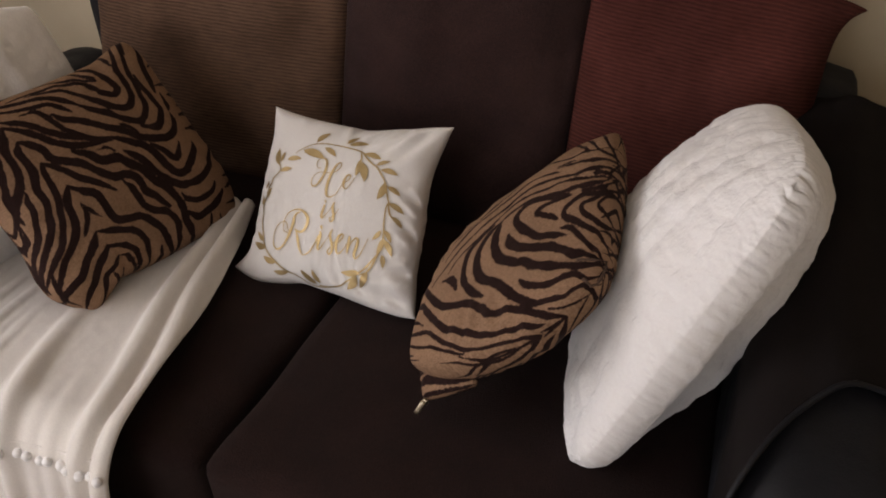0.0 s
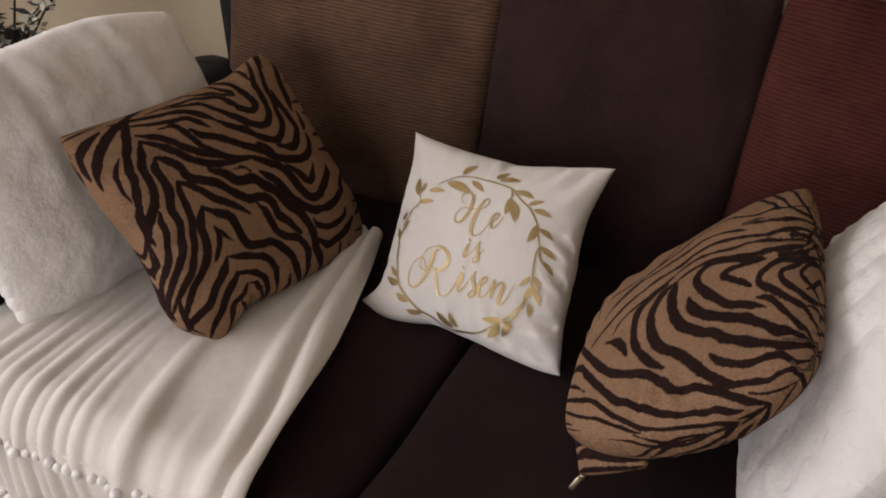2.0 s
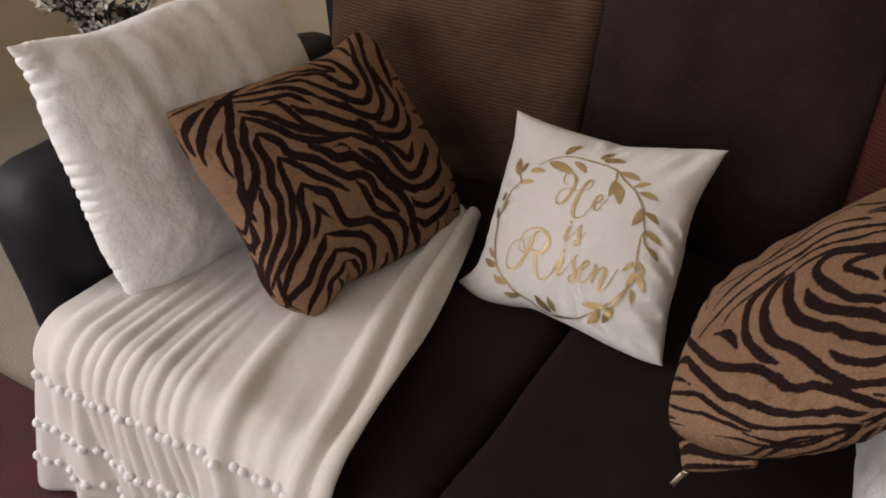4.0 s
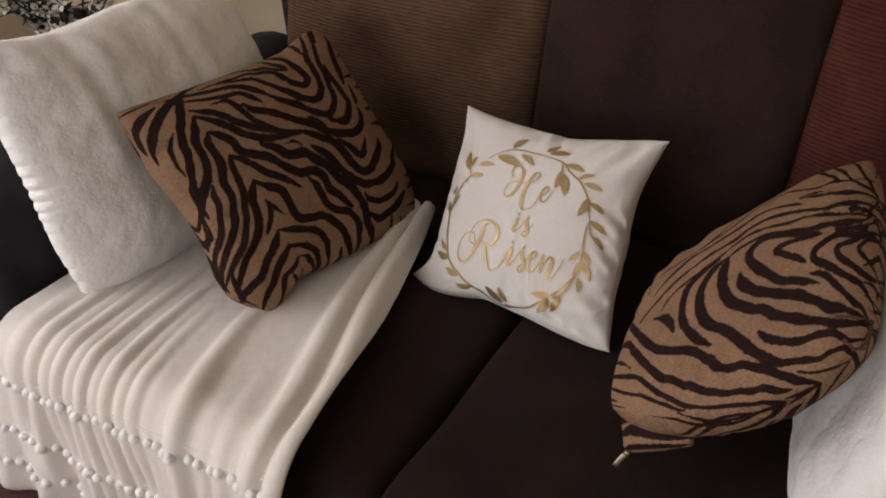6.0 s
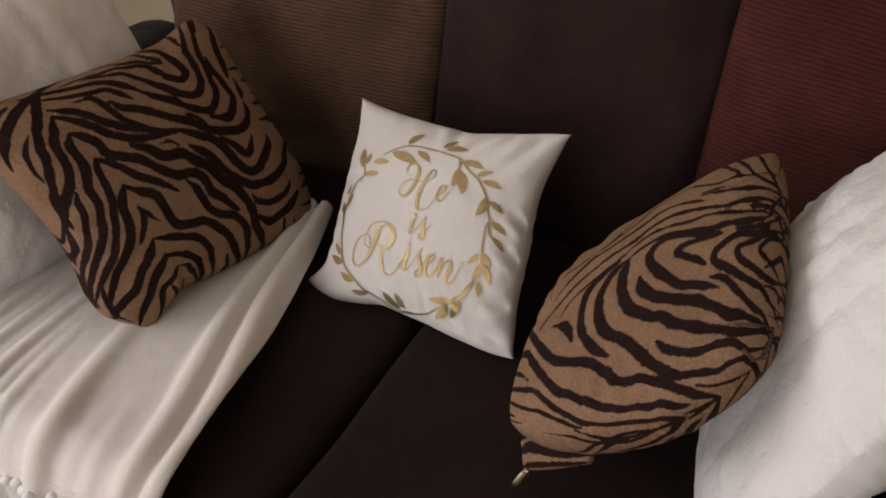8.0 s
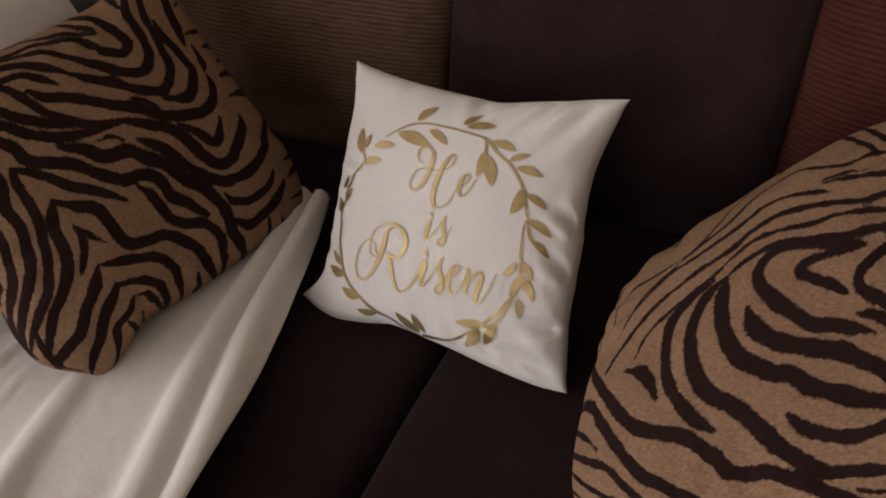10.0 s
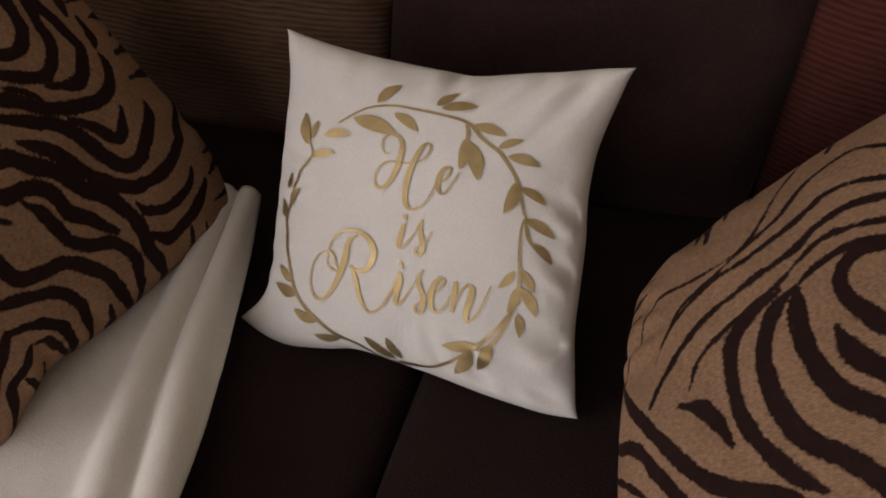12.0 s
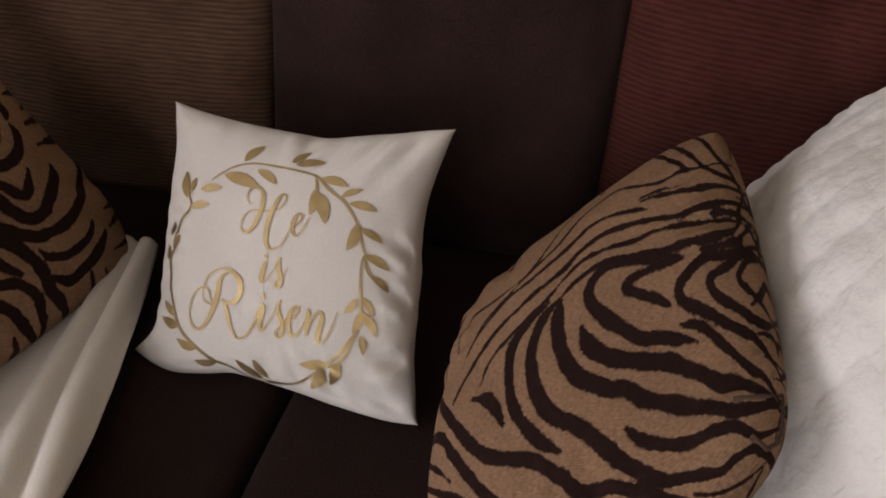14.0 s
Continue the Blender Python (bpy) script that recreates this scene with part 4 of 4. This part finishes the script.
def leaf(u0, v0, u1, v1, fat=0.17):
    """A pointed leaf from its stalk to its tip."""
    a, b_ = np.array((u0, v0)), np.array((u1, v1))
    d = b_ - a
    nn = np.array((-d[1], d[0]))
    q = np.linspace(0, 1, 9)
    prof = fat * np.sin(math.pi * q ** 0.85) ** 0.8
    prof[-1] = 0.004
    mid = a + q[:, None] * d + 0.06 * np.sin(math.pi * q)[:, None] * nn
    uv = np.concatenate([mid + f * prof[:, None] * nn for f in (1, 0.5, 0, -0.5, -1)])
    foil_mesh("leaf", uv, [(9 * j + k, 9 * j + k + 1, 9 * j + 10 + k, 9 * j + 9 + k) for j in range(4) for k in range(8)])


# wreath: leaves from stalk to tip, then the stems
for four in (
        (-0.27, 0.64, -0.15, 0.80), (0.09, 0.69, 0.19, 0.81), (0.12, 0.68, 0.32, 0.72), (-0.15, 0.59, 0.02, 0.49),
        (-0.40, 0.50, -0.10, 0.44), (0.32, 0.59, 0.51, 0.54), (0.48, 0.46, 0.61, 0.53), (0.54, 0.42, 0.72, 0.38),
        (0.30, 0.50, 0.30, 0.29), (0.31, 0.48, 0.41, 0.24), (0.62, 0.28, 0.57, 0.07), (0.64, 0.24, 0.78, 0.16),
        (0.68, 0.06, 0.84, -0.02), (0.74, -0.07, 0.84, -0.16), (0.67, -0.23, 0.60, -0.34), (0.70, -0.22, 0.78, -0.33),
        (0.71, -0.31, 0.80, -0.46), (0.70, -0.31, 0.66, -0.46), (0.71, -0.46, 0.73, -0.59), (0.51, -0.68, 0.33, -0.73),
        (0.49, -0.71, 0.39, -0.89), (0.59, -0.66, 0.51, -0.83), (0.08, -0.92, -0.00, -0.79), (0.04, -0.94, -0.13, -0.83),
        (-0.28, -0.89, -0.45, -0.88), (-0.44, -0.79, -0.62, -0.75), (-0.61, -0.66, -0.81, -0.65), (-0.65, -0.60, -0.79, -0.53),
        (-0.76, -0.16, -0.68, -0.04), (-0.75, -0.24, -0.84, -0.13), (-0.77, -0.06, -0.77, 0.05), (-0.67, 0.25, -0.74, 0.46),
        (-0.65, 0.30, -0.63, 0.43), (-0.57, 0.34, -0.39, 0.39), (-0.63, 0.18, -0.47, 0.24)):
    leaf(*four)
TH = (0.005, 0.009, 0.009, 0.006)
ribbon("stem", [(-0.49, 0.44), (-0.41, 0.52), (-0.30, 0.60), (-0.16, 0.64), (0.00, 0.64), (0.16, 0.63), (0.29, 0.60), (0.37, 0.52), (0.44, 0.47), (0.50, 0.43), (0.55, 0.37), (0.60, 0.30), (0.64, 0.20), (0.67, 0.10), (0.69, 0.06)], TH)
ribbon("stem", [(0.28, 0.59), (0.30, 0.54), (0.31, 0.46)], TH)
ribbon("stem", [(0.68, 0.06), (0.67, -0.01), (0.68, -0.14), (0.70, -0.26), (0.70, -0.35), (0.68, -0.45), (0.63, -0.54), (0.55, -0.65), (0.44, -0.76), (0.31, -0.87), (0.21, -0.92), (0.06, -0.95)], TH)
ribbon("stem", [(0.68, 0.06), (0.71, -0.04), (0.75, -0.09)], TH)
ribbon("stem", [(0.70, -0.38), (0.65, -0.55), (0.59, -0.66), (0.52, -0.71)], TH)
ribbon("stem", [(0.27, -0.90), (0.09, -0.96), (-0.04, -0.97), (-0.16, -0.92), (-0.30, -0.87), (-0.43, -0.79), (-0.56, -0.71), (-0.65, -0.62), (-0.71, -0.48), (-0.76, -0.32), (-0.76, -0.18), (-0.73, -0.06), (-0.71, 0.04), (-0.65, 0.15), (-0.63, 0.21), (-0.67, 0.28)], TH)


def script(*strokes):
    """One brush-written letter: each stroke its widths, thin where the brush rises, and its way."""
    for widths, way in strokes:
        ribbon("lettering", way, [w * 0.0031 for w in widths], "gold foil script lettering")


# He
script(((1.2, 1.5, 1.8, 3.8, 5.2, 5, 3.5, 1.8, 1.6, 1.8, 2), ((-0.114, 0.316), (-0.141, 0.306), (-0.168, 0.332), (-0.179, 0.369), (-0.167, 0.415), (-0.133, 0.442), (-0.088, 0.435), (-0.058, 0.394), (-0.049, 0.333), (-0.053, 0.255), (-0.068, 0.182), (-0.095, 0.111), (-0.130, 0.073), (-0.164, 0.077), (-0.185, 0.118), (-0.180, 0.177), (-0.149, 0.231), (-0.101, 0.261), (-0.047, 0.264), (0.002, 0.270), (0.040, 0.286))),
       ((1.6, 1.8, 2, 4, 5, 5.4, 4.6, 2.2, 1.5, 1.2), ((0.054, 0.285), (0.094, 0.321), (0.117, 0.379), (0.110, 0.417), (0.089, 0.420), (0.065, 0.388), (0.044, 0.322), (0.027, 0.241), (0.017, 0.155), (0.017, 0.071), (0.030, 0.006), (0.054, -0.018), (0.090, -0.014), (0.135, 0.024), (0.167, 0.103), (0.190, 0.186))))
script(((1.2, 1.8, 2.2, 3.8, 4.8, 2.5, 1.6, 1.2), ((0.198, 0.181), (0.221, 0.197), (0.245, 0.232), (0.253, 0.275), (0.235, 0.290), (0.210, 0.266), (0.196, 0.210), (0.200, 0.147), (0.220, 0.115), (0.245, 0.124), (0.274, 0.190), (0.302, 0.270))))
# is
script(((2.5, 3.6, 2), ((0.034, -0.057), (0.052, -0.084))),
       ((3, 4.8, 4.2, 2.2, 1.5, 1.1), ((0.042, -0.105), (0.034, -0.157), (0.026, -0.215), (0.036, -0.238), (0.055, -0.227), (0.082, -0.187), (0.114, -0.137))))
script(((1, 1.5, 2), ((0.114, -0.137), (0.130, -0.093), (0.147, -0.061))),
       ((2, 4.2, 4.6, 3.6, 2.4, 1.8, 1.4, 1.1), ((0.144, -0.062), (0.135, -0.104), (0.145, -0.142), (0.162, -0.185), (0.171, -0.221), (0.156, -0.252), (0.133, -0.251), (0.128, -0.224), (0.152, -0.206), (0.182, -0.166), (0.209, -0.113))))
# Risen
script(((1.5, 4, 6.5, 6.5, 5, 3.5, 3, 2, 1.6, 1.6, 1.6, 1.8, 1.5), ((-0.230, -0.228), (-0.275, -0.254), (-0.295, -0.301), (-0.296, -0.350), (-0.307, -0.412), (-0.325, -0.479), (-0.349, -0.544), (-0.381, -0.603), (-0.427, -0.647), (-0.476, -0.641), (-0.510, -0.598), (-0.524, -0.518), (-0.509, -0.441), (-0.469, -0.386), (-0.417, -0.357), (-0.375, -0.374), (-0.357, -0.416), (-0.334, -0.444))),
       ((1.5, 1.6, 1.6, 1.8, 2, 3, 5.5, 6, 4.5, 3, 2.5), ((-0.320, -0.461), (-0.372, -0.459), (-0.410, -0.441), (-0.420, -0.394), (-0.413, -0.327), (-0.375, -0.259), (-0.308, -0.216), (-0.237, -0.207), (-0.167, -0.231), (-0.121, -0.285), (-0.123, -0.350), (-0.149, -0.402), (-0.190, -0.428), (-0.233, -0.421), (-0.265, -0.412))),
       ((2.5, 5, 4.5, 2.4, 2.2, 2.5, 2.5, 2), ((-0.245, -0.417), (-0.214, -0.480), (-0.191, -0.543), (-0.163, -0.606), (-0.122, -0.652), (-0.078, -0.643), (-0.034, -0.599), (0.006, -0.526), (0.030, -0.460), (0.050, -0.400))))
script(((2.5, 3.8, 2), ((0.048, -0.314), (0.067, -0.351))),
       ((2.5, 5.5, 5, 3, 1.6, 1.1), ((0.050, -0.375), (0.064, -0.403), (0.059, -0.447), (0.052, -0.498), (0.049, -0.542), (0.064, -0.558), (0.091, -0.527), (0.122, -0.467), (0.154, -0.401))))
script(((1, 1.5, 2), ((0.154, -0.401), (0.172, -0.362), (0.191, -0.329))),
       ((2, 4.4, 4.8, 4, 2.6, 2, 1.6, 1.2), ((0.188, -0.330), (0.168, -0.379), (0.180, -0.424), (0.202, -0.464), (0.213, -0.507), (0.207, -0.554), (0.185, -0.577), (0.164, -0.559), (0.175, -0.529), (0.205, -0.495), (0.230, -0.450), (0.248, -0.411))))
script(((1.2, 2, 2.4, 4.2, 5, 3, 1.8, 1.2), ((0.249, -0.452), (0.284, -0.425), (0.308, -0.387), (0.311, -0.358), (0.286, -0.358), (0.259, -0.399), (0.250, -0.455), (0.255, -0.512), (0.274, -0.547), (0.305, -0.536), (0.338, -0.485), (0.358, -0.433))))
script(((2.5, 4.5, 4.5, 3), ((0.375, -0.350), (0.377, -0.387), (0.375, -0.451), (0.373, -0.525))),
       ((1.5, 2, 3, 5, 5.2, 4.2, 2, 1.5, 1.1), ((0.374, -0.499), (0.400, -0.420), (0.425, -0.377), (0.447, -0.359), (0.467, -0.374), (0.467, -0.414), (0.455, -0.471), (0.447, -0.524), (0.459, -0.556), (0.486, -0.540), (0.517, -0.485), (0.544, -0.404), (0.564, -0.334))))

# ---- ivory throw over the seat ----
throw = thing("throw_blanket", "ivory knitted throw with pom pom trim over the seat", "blanket")
NS, NT = 190, 130
s = np.linspace(0, 1, NS)
t = np.linspace(0, 1, NT)
S, T = np.meshgrid(s, t, indexing="ij")


def throw_at(S, T):
    """S from the arm to the free edge, T from the back of the seat over its front edge and down."""
    L1, L2, L3 = 0.75, 0.10, 0.36
    d = T * (L1 + L2 + L3)
    yb = 1.51
    top = d < L1
    a = np.clip((d - L1) / L2, 0, 1) * math.pi / 2
    y = np.where(top, yb - d, yb - L1 - 0.064 * np.sin(a))
    z0 = seat_top(yb - L1)
    z = np.where(top, seat_top(yb - d), z0 - 0.064 * (1 - np.cos(a)))
    low = np.clip(d - L1 - L2, 0, None)
    z = z - low
    ny, nz = -np.sin(a), np.cos(a)
    edge = -1.080 + 0.21 * np.clip((1.55 - y) / 0.85, 0, 1.1) + 0.020 * np.sin(np.clip((1.55 - y) / 0.85, 0, 1) * math.pi)
    x = (XL + 0.012) + S * (edge - XL - 0.012)
    g = S + 0.05 * np.sin(T * 5.0) * (1 - S) + 0.02 * np.sin(T * 9 + S * 6)
    fold = 0
    for c, wd, h, t0 in ((0.10, 0.030, 0.012, 0.30), (0.17, 0.020, 0.010, 0.2), (0.225, 0.016, 0.008, 0.35), (0.27, 0.017, 0.011, 0.25), (0.315, 0.013, 0.008, 0.4),
                         (0.36, 0.016, 0.012, 0.25), (0.40, 0.012, 0.008, 0.45), (0.44, 0.015, 0.011, 0.25), (0.485, 0.012, 0.008, 0.4), (0.525, 0.015, 0.009, 0.35),
                         (0.57, 0.012, 0.006, 0.5), (0.655, 0.026, 0.019, 0.25), (0.73, 0.016, 0.006, 0.5), (0.785, 0.020, 0.008, 0.45), (0.888, 0.031, 0.028, -0.5), (0.968, 0.034, 0.034, -0.5)):
        q = np.clip((T - t0) / 0.42, 0, 1)
        fold = fold + h * np.exp(-np.abs((g - c) / wd) ** 2.4) * q * q * (3 - 2 * q)
    lift = 0.024 + fold
    drop = np.clip(low / 0.36, 0, 1)
    lift = lift + (0.020 * np.sin(S * 19 + 0.8) + 0.010 * np.sin(S * 43)) * drop + 0.045 * drop ** 0.8
    lift = lift + 0.035 * drop * np.exp(-((S - 0.17) / 0.035) ** 2) + 0.016 * drop * np.exp(-((S - 0.62) / 0.03) ** 2)
    x = x - 0.10 * drop * np.exp(-(S / 0.2) ** 2)
    return np.stack([x, y + ny * lift, z + nz * lift], -1)


P = throw_at(S, T)
verts = P.reshape(-1, 3)
verts = verts + 0.0007 * noise3(verts, 60.0)[:, None]
tm = mesh_from("cloth", verts, grid_faces(NS, NT), M_THROW, True, np.stack([S.ravel(), T.ravel()], 1))
cl = put("cloth", tm, throw)
sol = cl.modifiers.new("thick", "SOLIDIFY")
sol.thickness, sol.offset = 0.006, -1

pom_bm = bmesh.new()
bmesh.ops.create_icosphere(pom_bm, subdivisions=2, radius=0.0095)
for v in pom_bm.verts:
    v.co *= 1 + 0.16 * noise.noise(v.co * 260)
pom_me = bpy.data.meshes.new("pom_pom")
pom_bm.to_mesh(pom_me)
pom_bm.free()
# yarn brightened in colour: the plush white offsets shade on the poms
pom_me.materials.append(M_FLUFF)
pom_me.shade_smooth()
rnd = random.Random(4)
for d0, d1 in ((0.843, 0.800), (0.980, 0.950), (1.090, 1.060)):
    def row_t(sc):
        return (d0 + (d1 - d0) * sc) / 1.21
    sq = np.linspace(0.0, 1.0, 60)
    line = throw_at(sq, row_t(sq))
    band = tube([p + np.array((0, -0.003, 0)) for p in line], 0.004, 6)
    part("trim", band, M_THROW, throw)
    for k in range(30):
        sc = (k + 0.5) / 30 + rnd.uniform(-0.006, 0.006)
        p = throw_at(np.array([sc]), np.array([row_t(sc) + 0.010]))[0]
        ob = put("pom_pom", pom_me, throw)
        ob.location = (p[0] + rnd.uniform(-0.003, 0.003), p[1] - 0.010, p[2] - rnd.uniform(0, 0.006))
        ob.rotation_euler = (rnd.uniform(0, 6), rnd.uniform(0, 6), rnd.uniform(0, 6))
        ob.scale = (1, 1, 1) if k % 5 else (1.15, 1.15, 1.15)

# ---- vase with blossom twigs beside the sofa ----
plant = thing("vase_of_blossoms", "dark floor vase with dry twigs and white blossoms", "plant")
VX, VY = -2.36, 1.62
bm = bmesh.new()
prof = [(0.10, 0.0), (0.13, 0.05), (0.15, 0.25), (0.13, 0.42), (0.085, 0.52), (0.10, 0.60), (0.09, 0.60), (0.075, 0.52), (0.06, 0.40)]
rings = [[bm.verts.new((VX + r_ * math.cos(2 * math.pi * k / 24), VY + r_ * math.sin(2 * math.pi * k / 24), z_)) for k in range(24)] for r_, z_ in prof]
for r0, r1 in zip(rings, rings[1:]):
    for k in range(24):
        bm.faces.new((r0[k], r0[(k + 1) % 24], r1[(k + 1) % 24], r1[k]))
bm.faces.new(rings[0][::-1])
bm.faces.new(rings[-1])
part("vase", bm, M_VASE, plant)
rnd = random.Random(12)
petal_bm = bmesh.new()
for k in range(5):
    a = 2 * math.pi * k / 5
    vs = [petal_bm.verts.new((math.cos(a + d) * r_, math.sin(a + d) * r_, h)) for d, r_, h in ((0, 0.002, 0), (-0.5, 0.011, 0.004), (0, 0.018, 0.009), (0.5, 0.011, 0.004))]
    petal_bm.faces.new(vs)
petal_me = bpy.data.meshes.new("blossom")
petal_bm.to_mesh(petal_me)
petal_bm.free()
petal_me.materials.append(M_PETAL)
for k in range(26):
    a, lean = rnd.uniform(0, 2 * math.pi), rnd.uniform(0.15, 0.70)
    if k < 16:
        a = rnd.uniform(2.6, 5.6)
    way, d = [], rnd.uniform(0.55, 0.8)
    for q in range(8):
        f = q / 7
        way.append((VX + math.cos(a) * lean * d * f ** 1.4 + rnd.uniform(-0.012, 0.012), VY + math.sin(a) * lean * d * f ** 1.4 + rnd.uniform(-0.012, 0.012), 0.42 + d * f * (1 - 0.3 * lean * f)))
    twig = part("twig", tube(way, 0.0045, 6, [1 - 0.75 * q / 7 for q in range(8)]), M_TWIG, plant)
    for j in range(14):
        f = rnd.uniform(0.25, 1.0) * 6.99
        i = int(f)
        p = Vector(way[i]).lerp(Vector(way[i + 1]), f - i)
        ob = put("blossom", petal_me, twig)
        ob.location = p + Vector((rnd.uniform(-0.014, 0.014), rnd.uniform(-0.014, 0.014), rnd.uniform(-0.01, 0.01)))
        ob.rotation_euler = (rnd.uniform(-1.2, 1.2), rnd.uniform(-1.2, 1.2), rnd.uniform(0, 6))
        ob.scale = (rnd.uniform(0.9, 1.6),) * 3
    # narrow dark leaves along the stalk
    bm = bmesh.new()
    for j in range(26):
        f = rnd.uniform(0.3, 0.98) * 6.99
        i = int(f)
        p = Vector(way[i]).lerp(Vector(way[i + 1]), f - i)
        d = Vector((rnd.uniform(-1, 1), rnd.uniform(-1, 1), rnd.uniform(0.1, 1.2))).normalized()
        w_ = d.cross(Vector((rnd.uniform(-1, 1), rnd.uniform(-1, 1), 0.3))).normalized()
        L = rnd.uniform(0.035, 0.07)
        vs = [bm.verts.new(p + d * L * q + w_ * o + Vector((0, 0, -0.25 * L * q * q))) for q, o in ((0, 0), (0.4, 0.008), (1, 0), (0.4, -0.008))]
        bm.faces.new(vs[:3])
        bm.faces.new((vs[0], vs[2], vs[3]))
    part("foliage", bm, M_LEAF, twig, "dark narrow leaves")
